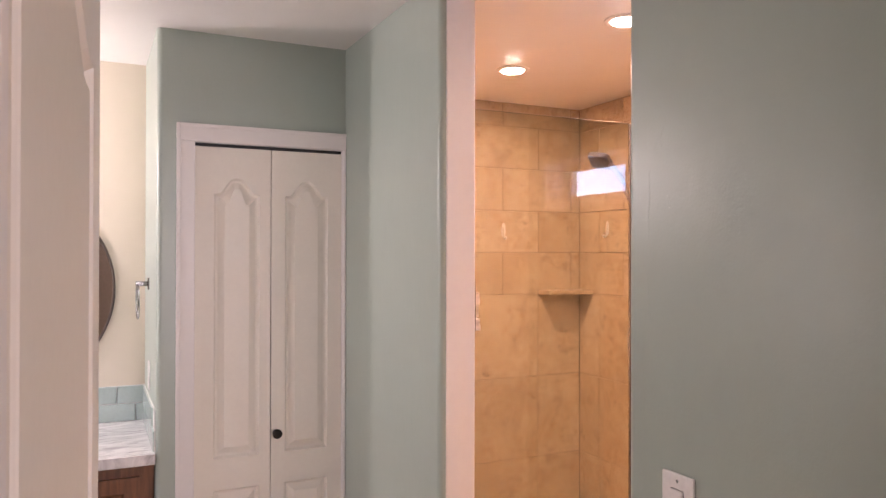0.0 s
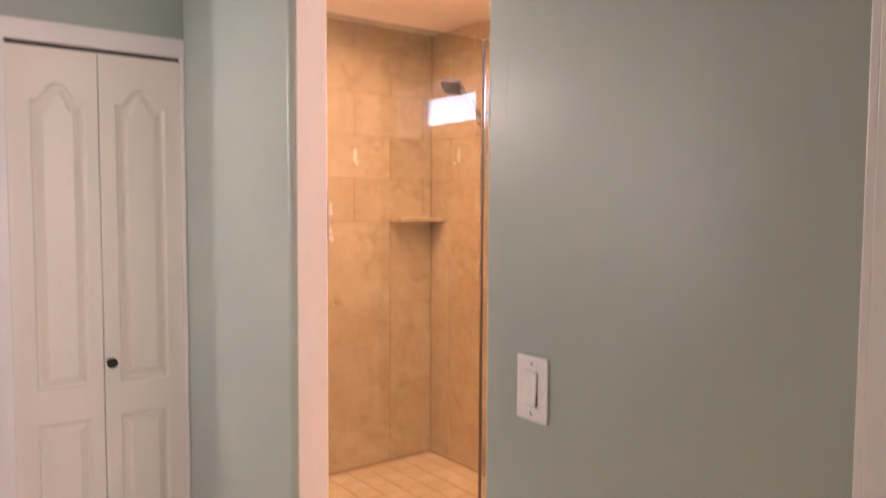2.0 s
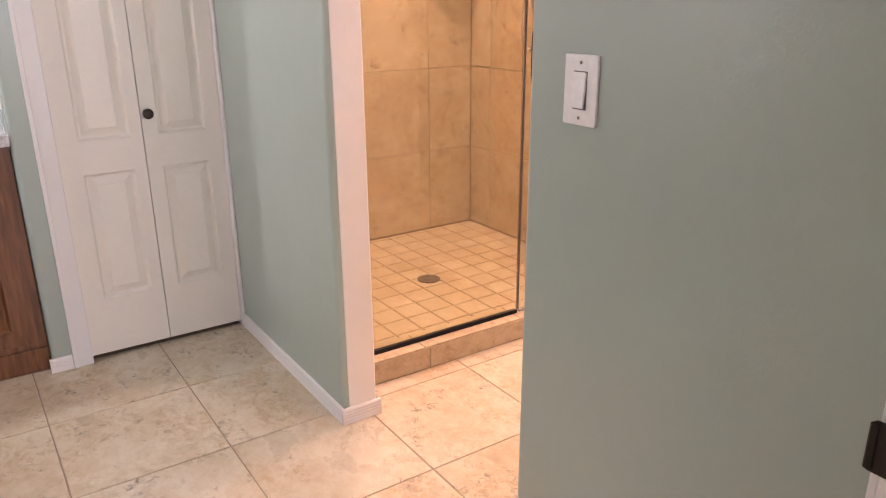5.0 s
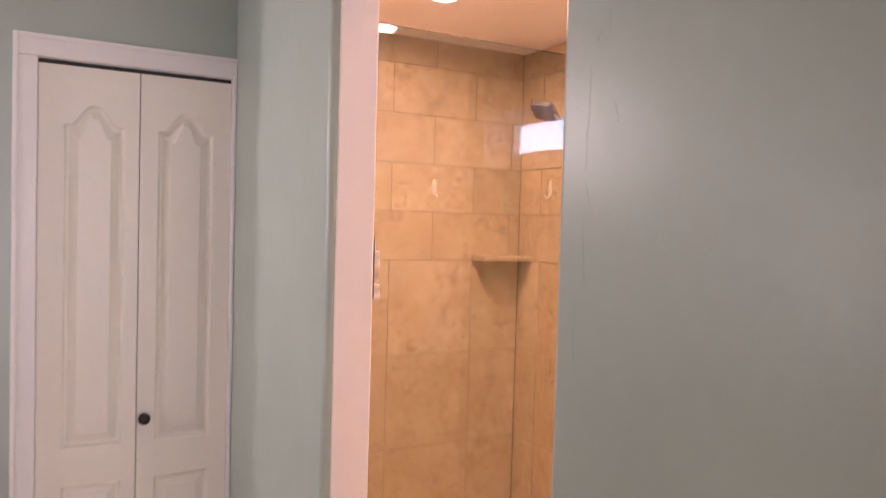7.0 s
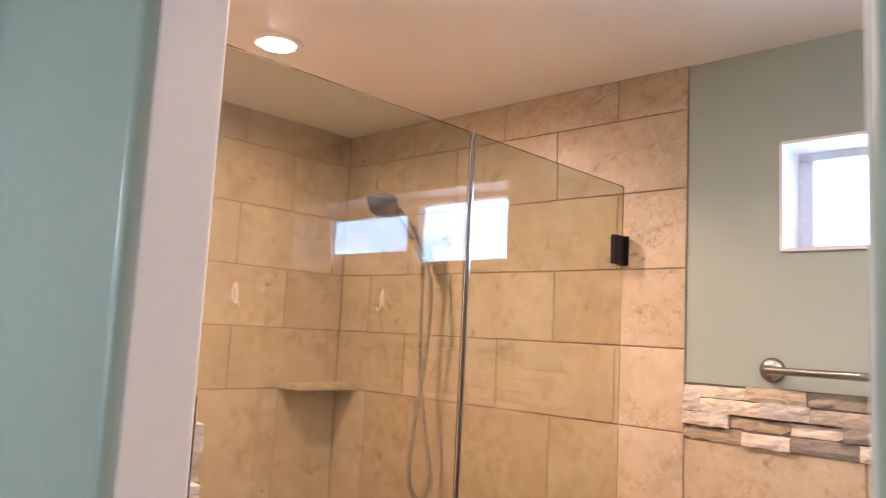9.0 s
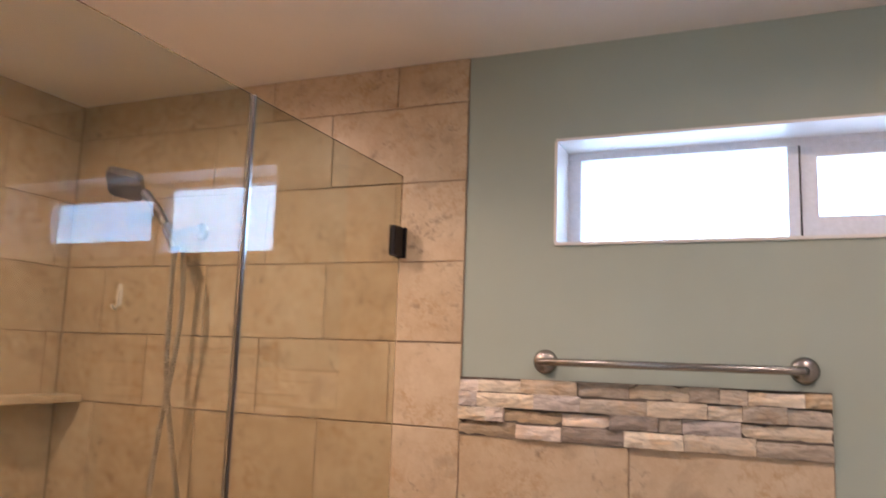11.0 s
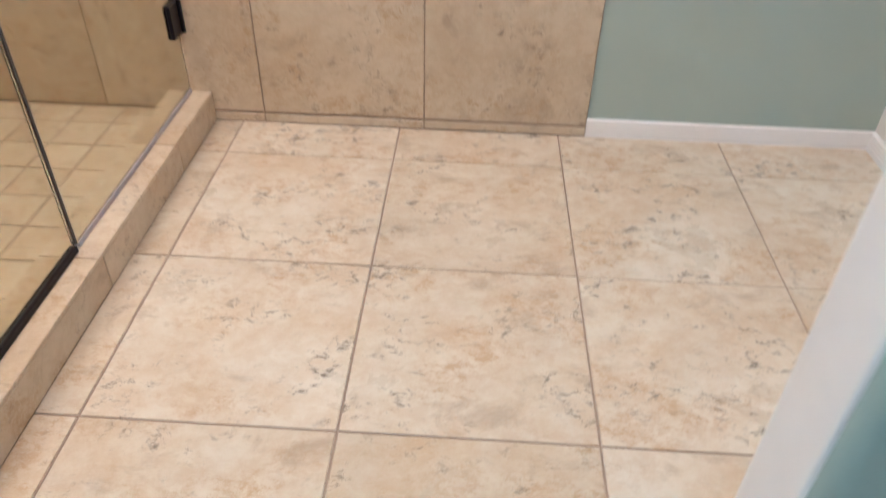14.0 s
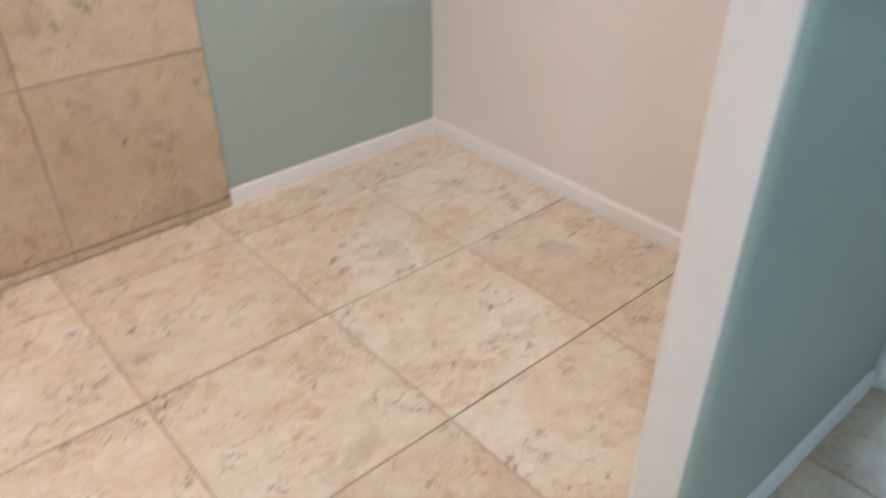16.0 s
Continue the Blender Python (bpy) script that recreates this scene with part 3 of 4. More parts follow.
sash = part("sash", boxes((XF + 0.008, XF + 0.038, WIN_Y0 + fr, 1.281, WIN_Z0 + 0.026, WIN_Z0 + 0.077), (XF + 0.008, XF + 0.038, WIN_Y0 + fr, 1.281, WIN_Z1 - 0.056, WIN_Z1 - 0.026),
                          (XF + 0.008, XF + 0.038, 1.240, 1.281, WIN_Z0 + 0.077, WIN_Z1 - 0.056), (XF + 0.008, XF + 0.038, WIN_Y0 + fr, WIN_Y0 + fr + 0.036, WIN_Z0 + 0.077, WIN_Z1 - 0.056)), M_VINYL, win)
for y0, y1, z0, z1, xo in ((1.312, WIN_Y1 - fr, WIN_Z0 + 0.026, WIN_Z1 - 0.026, 0.03), (WIN_Y0 + fr + 0.036, 1.240, WIN_Z0 + 0.077, WIN_Z1 - 0.056, 0.022)):
    p = part("pane", boxes((XF + xo, XF + xo + 0.005, y0, y1, z0, z1)), M_PANE, win)
    p.visible_shadow = False
structure("window_sill", boxes((2.526, XF, WIN_Y0, WIN_Y1, WIN_Z0 - 0.004, WIN_Z0 + 0.004), (2.530, XF, WIN_Y0, WIN_Y1, WIN_Z1 - 0.004, WIN_Z1 + 0.004),
                               (2.530, XF, WIN_Y1 - 0.004, WIN_Y1 + 0.004, WIN_Z0 + 0.004, WIN_Z1 - 0.004), (2.530, XF, WIN_Y0 - 0.004, WIN_Y0 + 0.004, WIN_Z0 + 0.004, WIN_Z1 - 0.004)), M_TRIM,
          "white plastered window reveal", "window sill")
structure("backdrop", boxes((4.2, 4.21, -2.5, 5.5, -0.45, 5.5)), M_SKYCARD, "bright overcast sky beyond the window", "sky")

# ---- downlights ----
for k, (lx, ly) in enumerate(DOWNLIGHTS):
    d = thing("ceiling_downlight", "round white recessed ceiling light, lit warm", "ceiling light", (lx, ly, CEIL), "recessed ceiling lights")
    ring = bmesh.new()
    prof = [(0.052, -0.001), (0.054, -0.006), (0.066, -0.008), (0.076, -0.004), (0.077, 0.0)]
    rr = [[ring.verts.new((r * math.cos(2 * math.pi * j / 32), r * math.sin(2 * math.pi * j / 32), z)) for j in range(32)] for r, z in prof]
    for a, b in zip(rr, rr[1:]):
        for j in range(32):
            ring.faces.new((a[j], a[(j + 1) % 32], b[(j + 1) % 32], b[j]))
    part("trim_ring", ring, M_TRIM, d, "", True)
    part("lens", lathe(bmesh.new(), [(0.052, -0.0012), (0.051, -0.008), (0.046, -0.013), (0.03, -0.017), (0.004, -0.018)], None, 32), M_LENS, d, "glowing frosted lens", True)

# ---- switch ----
sw = thing("light_switch", "white rocker light switch plate on the green wall", "light switch", (GREY_X0, 1.179, 1.161))
o = part("plate", box(bmesh.new(), -0.041, 0.041, -0.062, 0.062, 0, 0.006, 0.0025), M_PLASTIC, sw)
o.matrix_local = FACING["-x"].to_4x4()
# This plate is darkened for the shade in the gap round the rocker.
o = part("frame", box(bmesh.new(), -0.0168, 0.0168, -0.0335, 0.0335, 0.005, 0.0064, 0.0004), plain("switch_gap_shade", (0.16, 0.15, 0.15), 0.5), sw)
o.matrix_local = FACING["-x"].to_4x4()
rk = bmesh.new()
box(rk, -0.015, 0.015, -0.031, 0.031, 0.004, 0.0095, 0.001)
o = part("rocker", rk, M_PLASTIC, sw)
o.matrix_local = FACING["-x"].to_4x4() @ pose(0, 0, 0.0025, -6.0, 0, 0)
for z in (-0.048, 0.048):
    o = part("screw", lathe(bmesh.new(), [(0.0032, 0.0055), (0.0032, 0.0066), (0.001, 0.0072)], None, 10), M_NICKEL, sw)
    o.matrix_local = Matrix.Translation((0, 0, z)) @ FACING["-x"].to_4x4()

# ---- shower glass ----
def pane(name, x0, x1, z0, z1, label):
    ob = part(name, box(bmesh.new(), x0, x1, GLASS_Y - 0.005, GLASS_Y + 0.005, z0, z1, 0.0008, 1), M_GLASS, None)
    ob.visible_shadow = False
    return ob
fixed = thing("shower_screen", "fixed clear glass shower panel in a dark base channel", "shower screen", (1.4, GLASS_Y, 0.09))
shdoor = thing("shower_door", "hinged clear glass shower door with black fittings, closed", "shower door", (2.15, GLASS_Y, 0.09))
def under(ob, parent):
    ob.parent = parent
    ob.matrix_parent_inverse = Matrix.Translation(parent.location).inverted()
    return ob
SEAM = 1.793
under(pane("glass_panel", 1.020, SEAM - 0.006, 0.100, 2.128, ""), fixed)
under(part("base_channel", boxes((1.020, SEAM - 0.008, GLASS_Y - 0.011, GLASS_Y + 0.011, 0.0905, 0.106), bevel=0.001), M_BLACK, None, "black metal channel"), fixed)
under(part("wall_seal", boxes((1.0185, 1.0225, GLASS_Y - 0.008, GLASS_Y + 0.008, 0.106, 2.12)), M_SEAL), fixed)
under(pane("glass_panel", SEAM + 0.006, 2.512, 0.103, 2.128, ""), shdoor)
under(part("edge_seal", boxes((SEAM - 0.0055, SEAM - 0.0005, GLASS_Y - 0.008, GLASS_Y + 0.008, 0.106, 2.126)), M_SEAL), shdoor)
under(part("edge_strip", boxes((SEAM + 0.0005, SEAM + 0.0055, GLASS_Y - 0.008, GLASS_Y + 0.008, 0.104, 2.130)), M_CHROME, None, "polished edge strip"), shdoor)
# Pale strips put the bright line of the lit top edges into colour.
M_EDGE = plain("lit_glass_edge", (0.55, 0.53, 0.48), 0.30)
under(part("polished_edge", boxes((1.022, SEAM - 0.006, GLASS_Y - 0.0016, GLASS_Y + 0.0016, 2.1282, 2.1292)), M_EDGE, None, "pale strip for the bright line on the lit glass edge"), fixed)
under(part("polished_edge", boxes((SEAM + 0.006, 2.512, GLASS_Y - 0.0016, GLASS_Y + 0.0016, 2.1282, 2.1292)), M_EDGE, None, "pale strip for the bright line on the lit glass edge"), shdoor)
M_SWEEP = plain("grey_vinyl_sweep", (0.38, 0.36, 0.40), 0.3)
under(part("bottom_sweep", boxes((SEAM + 0.008, 2.512, GLASS_Y - 0.007, GLASS_Y + 0.007, 0.0905, 0.1028)), M_SWEEP), shdoor)
for hz in (1.884, 0.262):
    hb = under(part("hinge", box(bmesh.new(), 2.458, 2.513, GLASS_Y - 0.013, GLASS_Y + 0.013, hz, hz + 0.088, 0.0025), M_BLACK, None, "black square glass hinge"), shdoor)
    part("wall_plate", box(bmesh.new(), 2.515, 2.5255, GLASS_Y - 0.019, GLASS_Y + 0.019, hz - 0.001, hz + 0.089, 0.0015), M_BLACK, hb)
    part("knuckle", tube(bmesh.new(), [(2.512, GLASS_Y, hz + 0.012), (2.512, GLASS_Y, hz + 0.076)], 0.007, 12), M_BLACK, hb, "", True)
# pull handle, one loop through the glass
HX, HZ0, HZ1, HR = 1.878, 1.000, 1.204, 0.0105
loop = []
hy0, hy1, cr = GLASS_Y - 0.055, GLASS_Y + 0.050, 0.030
for cy, cz, a0 in ((hy1 - cr, HZ1 - cr, 0), (hy0 + cr, HZ1 - cr, 90), (hy0 + cr, HZ0 + cr, 180), (hy1 - cr, HZ0 + cr, 270)):
    for k in range(7):
        a = radians(a0 + 15 * k)
        loop.append((HX, cy + cr * math.cos(a), cz + cr * math.sin(a)))
hd = under(part("pull_handle", tube(bmesh.new(), loop, HR, 14, True), M_BLACK, None, "black rounded pull handle", True), shdoor)
for z in (HZ0, HZ1):
    for s in (-1, 1):
        under(part("washer", tube(bmesh.new(), [(HX, GLASS_Y + s * 0.0052, z), (HX, GLASS_Y + s * 0.009, z)], 0.0125, 16), M_SWEEP), shdoor)

# ---- corner shelf, hooks ----
sh = bmesh.new()
prism(sh, [(W_FACE - 0.001, N_FACE - 0.001), (2.238, N_FACE - 0.001), (2.241, 3.588), (2.250, 3.579), (2.500, 3.566), (W_FACE - 0.001, 3.564)], 1.404, 1.428)
bmesh.ops.bevel(sh, geom=sh.edges[:], offset=0.003, segments=2, affect='EDGES')
tagged(part("corner_shelf", sh, M_TILE), "beige stone corner shelf in the shower", "shelf")

def hook(facing, at):
    ob = thing("adhesive_hook", "small white plastic adhesive hook on the shower tiles", "hook", at, "adhesive hooks")
    bm = bmesh.new()
    prism(bm, [(0.0135 * math.cos(radians(a)), (0.046 if math.sin(radians(a)) > 0 else 0.036) * math.sin(radians(a))) for a in range(0, 360, 15)], 0, 0.004)
    p = part("backing", bm, M_PLASTIC, ob)
    p.matrix_local = FACING[facing].to_4x4()
    p = part("prong", tube(bmesh.new(), [(0, 0.02, 0.004), (0, -0.012, 0.006), (0, -0.034, 0.010), (0, -0.045, 0.018), (0, -0.042, 0.028), (0, -0.030, 0.031)], 0.0055, 10), M_PLASTIC, ob, "", True)
    p.matrix_local = FACING[facing].to_4x4()
hook("-y", (2.010, N_FACE, 1.760))
hook("-x", (W_FACE, 3.437, 1.770))

# ---- hand shower ----
hs = thing("hand_shower", "chrome hand shower on a wall arm with a ribbed metal hose", "shower head", (W_FACE, 3.10, 1.985))
M_HOSE = plain("ribbed_hose_metal", (0.52, 0.48, 0.43), 0.34, 0.9)
def hpart(name, bm, m, label="", smooth=True):
    return under(part(name, bm, m, None, label, smooth), hs)
hpart("wall_flange", lathe(bmesh.new(), [(0.03, 0), (0.029, 0.006), (0.018, 0.012)], Matrix.Translation((W_FACE, 3.10, 1.985)) @ FACING["-x"].to_4x4()), M_CHROME)
hpart("arm", tube(bmesh.new(), [(W_FACE, 3.10, 1.985), (2.47, 3.10, 1.985), (2.43, 3.10, 1.97), (2.395, 3.10, 1.945)], 0.0105), M_CHROME)
hpart("holder", tube(bmesh.new(), [(2.392, 3.085, 1.915), (2.384, 3.105, 1.955), (2.378, 3.12, 1.985)], 0.019, 14), M_CHROME)
hpart("handle", tube(bmesh.new(), [(2.392, 3.085, 1.905), (2.385, 3.11, 1.96), (2.378, 3.16, 2.035), (2.372, 3.215, 2.095)], 0.0145, 12), plain("dark_satin_handle", (0.20, 0.18, 0.17), 0.3, 0.7))
head = prism(bmesh.new(), rounded(-0.075, 0.075, -0.055, 0.055, (0.022,) * 4), -0.016, 0.010)
bmesh.ops.bevel(head, geom=[e for e in head.edges if abs(e.verts[0].co.z - e.verts[1].co.z) < 1e-5], offset=0.006, segments=2, affect='EDGES')
M_HEAD = plain("grey_spray_head", (0.11, 0.10, 0.098), 0.36, 0.15)
hd = hpart("spray_head", head, M_HEAD, "grey rounded square spray head", False)
hd.matrix_basis = pose(2.368, 3.294, 2.127, 9, 19, 39)
def smooth_line(keys, steps):
    """A curve through the keys."""
    k = [Vector(p) for p in keys]
    k = [2 * k[0] - k[1]] + k + [2 * k[-1] - k[-2]]
    out = []
    for a, b, c, d in zip(k, k[1:], k[2:], k[3:]):
        for s in range(steps):
            u = s / steps
            out.append(0.5 * (2 * b + (c - a) * u + (2 * a - 5 * b + 4 * c - d) * u * u + (3 * b - a - 3 * c + d) * u ** 3))
    return out + [k[-2]]
hose = smooth_line([(2.392, 3.088, 1.91), (2.400, 3.096, 1.75), (2.408, 3.092, 1.50), (2.415, 3.045, 1.25), (2.420, 3.022, 1.13), (2.420, 3.060, 1.068),
                    (2.425, 3.115, 1.085), (2.425, 3.138, 1.16), (2.420, 3.115, 1.35), (2.414, 3.075, 1.56), (2.404, 3.052, 1.75), (2.396, 3.060, 1.90)], 44)
hpart("hose", tube(bmesh.new(), hose, 0.0066, 8, False, 0.0026), M_HOSE, "ribbed chrome hose")

# ---- grab bar ----
gb = thing("grab_bar", "brushed nickel grab bar with round flanges above the stone band", "grab bar", (2.534, 1.60, 1.597))
BX, BZ = 2.474, 1.597
pts = [(2.531, 1.918, BZ), (2.505, 1.918, BZ), (2.482, 1.917, BZ), (BX, 1.895, BZ), (BX, 1.60, BZ), (BX, 1.325, BZ), (2.482, 1.303, BZ), (2.505, 1.295, BZ), (2.531, 1.295, BZ)]
under(part("rail", tube(bmesh.new(), pts, 0.0100, 14), M_NICKEL, None, "", True), gb)
for y in (1.918, 1.295):
    under(part("flange", lathe(bmesh.new(), [(0.033, 0.0), (0.033, 0.005), (0.031, 0.011), (0.026, 0.017), (0.012, 0.022)], Matrix.Translation((2.534, y, BZ)) @ FACING["-x"].to_4x4()), M_NICKEL, None, "", True), gb)

# ---- vanity ----
vc = thing("vanity_cabinet", "cherry wood vanity cabinet with raised panel doors", "cabinet", (-0.7, 3.4, 0))
under(part("carcass", boxes((-1.60, 0.158, 3.112, 3.696, 0.0, 0.846)), M_WOOD), vc)
under(part("base_rail", boxes((-1.60, 0.158, 3.104, 3.113, 0.0, 0.09), bevel=0.001), M_WOOD), vc)
x = 0.108
while x > -1.5:
    dr = under(part("cabinet_door", panel_door(bmesh.new(), 0.40, 0.68, 0.019, [(0.2, 0.055, 0.29, 0.57, 0)]), M_WOOD, None, "raised panel wooden door"), vc)
    dr.location = (x - 0.40, 3.092, 0.12)
    k = under(part("pull_knob", lathe(bmesh.new(), [(0.006, 0), (0.006, 0.012), (0.013, 0.018), (0.011, 0.026), (0.003, 0.028)], Matrix.Translation((x - 0.37, 3.092, 0.70)) @ FACING["-y"].to_4x4(), 14), M_BRONZE, None, "", True), vc)
    x -= 0.43
tagged(part("countertop", boxes((-1.62, 0.1595, 3.062, 3.696, 0.8465, 0.887), bevel=0.003), M_MARBLE), "grey veined white marble vanity countertop", "countertop")
mr = thing("round_mirror", "large round wall mirror with a thin dark rim", "mirror", (-0.402, 3.697, 1.476))
lm = Matrix.Translation((-0.402, 3.696, 1.476)) @ FACING["-y"].to_4x4()
under(part("mirror_glass", lathe(bmesh.new(), [(0.434, 0.0), (0.434, 0.010), (0.430, 0.012)], lm, 72), M_MIRROR), mr)
under(part("rim", tube(bmesh.new(), [lm @ Vector((0.434 * math.cos(a), 0.434 * math.sin(a), 0.007)) for a in [2 * math.pi * k / 72 for k in range(72)]], 0.0070, 8, True), M_UMBER, None, "", True), mr)
tr = thing("towel_ring", "chrome towel ring on the wall beside the vanity", "towel ring", (STUB_X, 3.45, 1.505))
under(part("post", boxes((STUB_X - 0.006, STUB_X, 3.425, 3.475, 1.48, 1.53), (STUB_X - 0.052, STUB_X - 0.006, 3.44, 3.46, 1.495, 1.515), bevel=0.002), M_NICKEL), tr)
under(part("ring", tube(bmesh.new(), [(STUB_X - 0.044, 3.45 + 0.07 * math.sin(a), 1.43 + 0.07 * math.cos(a)) for a in [2 * math.pi * k / 32 for k in range(32)]], 0.005, 8, True), M_CHROME, None, "", True), tr)
ol = thing("wall_outlet", "white double outlet plate beside the vanity", "outlet", (STUB_X, 3.40, 1.13))
o = part("plate", box(bmesh.new(), -0.036, 0.036, -0.058, 0.058, 0, 0.005, 0.002), M_PLASTIC, ol)
o.matrix_local = FACING["-x"].to_4x4()
for z in (-0.02, 0.02):
    o = part("socket", box(bmesh.new(), -0.016, 0.016, z - 0.013, z + 0.013, 0.004, 0.0065, 0.001), M_PLASTIC, ol)
    o.matrix_local = FACING["-x"].to_4x4()
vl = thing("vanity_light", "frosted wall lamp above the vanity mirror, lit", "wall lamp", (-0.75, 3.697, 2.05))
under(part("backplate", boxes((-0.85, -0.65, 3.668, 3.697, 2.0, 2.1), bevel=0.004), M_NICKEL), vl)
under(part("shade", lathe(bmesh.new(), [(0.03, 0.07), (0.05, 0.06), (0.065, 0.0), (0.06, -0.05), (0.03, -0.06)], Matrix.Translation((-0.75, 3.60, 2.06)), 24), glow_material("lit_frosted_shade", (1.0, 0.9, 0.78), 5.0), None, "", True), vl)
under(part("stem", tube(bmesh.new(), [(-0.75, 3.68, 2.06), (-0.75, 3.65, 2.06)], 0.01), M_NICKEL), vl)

# ---- tiles ----
GRID_X, GRID_Y, PITCH = 1.4465, 2.2215, 0.4525
def floor_patch(x0, x1, y0, y1):
    i0, i1 = math.floor((x0 - GRID_X) / PITCH), math.ceil((x1 - GRID_X) / PITCH)
    j0, j1 = math.floor((y0 - GRID_Y) / PITCH), math.ceil((y1 - GRID_Y) / PITCH)
    for i in range(i0, i1):
        for j in range(j0, j1):
            a0, a1 = max(x0, GRID_X + i * PITCH), min(x1, GRID_X + (i + 1) * PITCH)
            b0, b1 = max(y0, GRID_Y + j * PITCH), min(y1, GRID_Y + (j + 1) * PITCH)
            if a1 - a0 > 0.012 and b1 - b0 > 0.012:
                lay_tile(floor, ((a0 + a1) / 2, (b0 + b1) / 2, -0.008), "+z", a1 - a0, b1 - b0, 0.008, M_FLOOR_TILE)
SPLIT = GRID_X - PITCH
floor_patch(X_WEST, SPLIT, DOOR_Y0, 3.10)
floor_patch(SPLIT, W_FACE + 0.003, 0.445, 2.303)

ROWS_LOW = [(0.0, 0.028), (0.032, 0.484), (0.484, 0.940), (0.940, 1.405)]
ROWS_UP = [(1.405, 1.640), (1.640, 1.872), (1.872, 2.108), (2.108, 2.343), (2.343, CEIL)]
def tiled(name, facing, plane, bounds, cells, label):
    """A tiled field: a bed of grout with a tile for every cell (a0, a1, z0, z1) along the wall."""
    lo, hi, z0, z1 = bounds
    rows = {"-x": (plane + 0.0035, plane + 0.008, lo, hi, z0, z1), "+x": (plane - 0.008, plane - 0.0035, lo, hi, z0, z1), "-y": (lo, hi, plane + 0.0035, plane + 0.008, z0, z1)}[facing]
    ob = structure(name, boxes(rows), M_WALL_GROUT, label, "tiled wall")
    for a0, a1, b0, b1 in cells:
        if a1 - a0 < 0.01:
            continue
        m, z = (a0 + a1) / 2, (b0 + b1) / 2
        at = {"-x": (plane + 0.0075, m, z), "+x": (plane - 0.0075, m, z), "-y": (m, plane + 0.0075, z)}[facing]
        lay_tile(ob, at, facing, a1 - a0, b1 - b0, 0.0075, M_TILE, gap=0.0035)
    return ob
def run(edges, z0, z1):
    return [(a, b, z0, z1) for a, b in zip(edges, edges[1:])]
east = []
for z0, z1 in ROWS_LOW:
    east += run([2.157, 2.618, 3.075, 3.515, N_FACE], z0, z1)
for k, (z0, z1) in enumerate(ROWS_UP):
    east += run([2.157, 2.387, 2.843, 3.300, N_FACE] if k % 2 == 0 else [2.157, 2.614, 3.070, 3.515, N_FACE], z0, z1)
tiled("wall_shower_east", "-x", W_FACE, (2.157, N_FACE + 0.008, 0, CEIL), east, "beige stone-look tiles on the shower side wall")
tiled("wall_wainscot", "-x", W_FACE, (1.241, 2.157, 0, 1.394), [c for z0, z1 in ROWS_LOW for c in run([1.241, 1.700, 2.157], z0, min(z1, 1.394))], "beige tile wainscot below the stone band")
north = []
for z0, z1 in ROWS_LOW[1:]:
    north += run([1.018, 1.320, 1.776, 2.238, W_FACE], z0, z1)
for k, (z0, z1) in enumerate(ROWS_UP):
    north += run([1.018, 1.092, 1.549, 2.006, 2.463, W_FACE] if k % 2 == 0 else [1.018, 1.322, 1.779, 2.239, W_FACE], z0, z1)
tiled("wall_shower_north", "-y", N_FACE, (1.018, W_FACE, 0.0, CEIL), north, "beige stone-look tiles on the shower back wall")
west = []
for z0, z1 in ROWS_LOW[1:]:
    west += run([2.30, 2.77, 3.23, N_FACE], z0, z1)
for k, (z0, z1) in enumerate(ROWS_UP):
    west += run([2.30, 2.54, 3.0, 3.46, N_FACE] if k % 2 == 0 else [2.30, 2.77, 3.23, N_FACE], z0, z1)
tiled("wall_shower_west", "+x", 1.018, (2.30, N_FACE, 0.0, CEIL), west, "beige stone-look tiles on the shower partition")
tiled("wall_partition_wainscot", "+x", 1.018, (DIV_END + 0.012, 2.30, 0, 1.394), [c for z0, z1 in ROWS_LOW for c in run([DIV_END + 0.012, 2.30], z0, min(z1, 1.394))], "beige tile wainscot on the partition")

# shower pan and curb
pan = structure("shower_floor", boxes((DIV_X1, W_FACE + 0.008, 2.43, N_FACE + 0.008, -0.003, 0.0215)), M_GROUT, "small beige square tiles on the shower floor", "floor")
SP, SX, SY = 0.1215, 2.432, 2.568
for i in range(-13, 2):
    for j in range(-2, 10):
        a0, a1 = max(1.018, SX + i * SP), min(W_FACE, SX + (i + 1) * SP)
        b0, b1 = max(2.43, SY + j * SP), min(N_FACE, SY + (j + 1) * SP)
        if a1 - a0 > 0.02 and b1 - b0 > 0.02:
            lay_tile(pan, ((a0 + a1) / 2, (b0 + b1) / 2, 0.0165), "+z", a1 - a0, b1 - b0, 0.0085, M_SHOWER_TILE, gap=0.0065)
curb = structure("shower_curb", boxes((DIV_X1 + 0.008, W_FACE, 2.300 + 0.006, 2.428, -0.003, 0.083)), M_GROUT, "low tiled shower curb", "curb")
edges = [1.018, 1.310, 1.766, 2.220, W_FACE]
for a0, a1 in zip(edges, edges[1:]):
    lay_tile(curb, ((a0 + a1) / 2, 2.364, 0.0825), "+z", a1 - a0, 0.132, 0.008, M_TILE, gap=0.003)
edges = [1.018, 1.330, 1.785, 2.240, W_FACE]
for a0, a1 in zip(edges, edges[1:]):
    lay_tile(curb, ((a0 + a1) / 2, 2.307, 0.041), "-y", a1 - a0, 0.084, 0.0075, M_TILE, gap=0.003)
    lay_tile(curb, ((a0 + a1) / 2, 2.4265, 0.052), "+y", a1 - a0, 0.06, 0.0035, M_TILE, gap=0.003)
dn = thing("shower_drain", "round dark metal shower drain with slots", "drain", (1.787, 3.018, 0.0245))
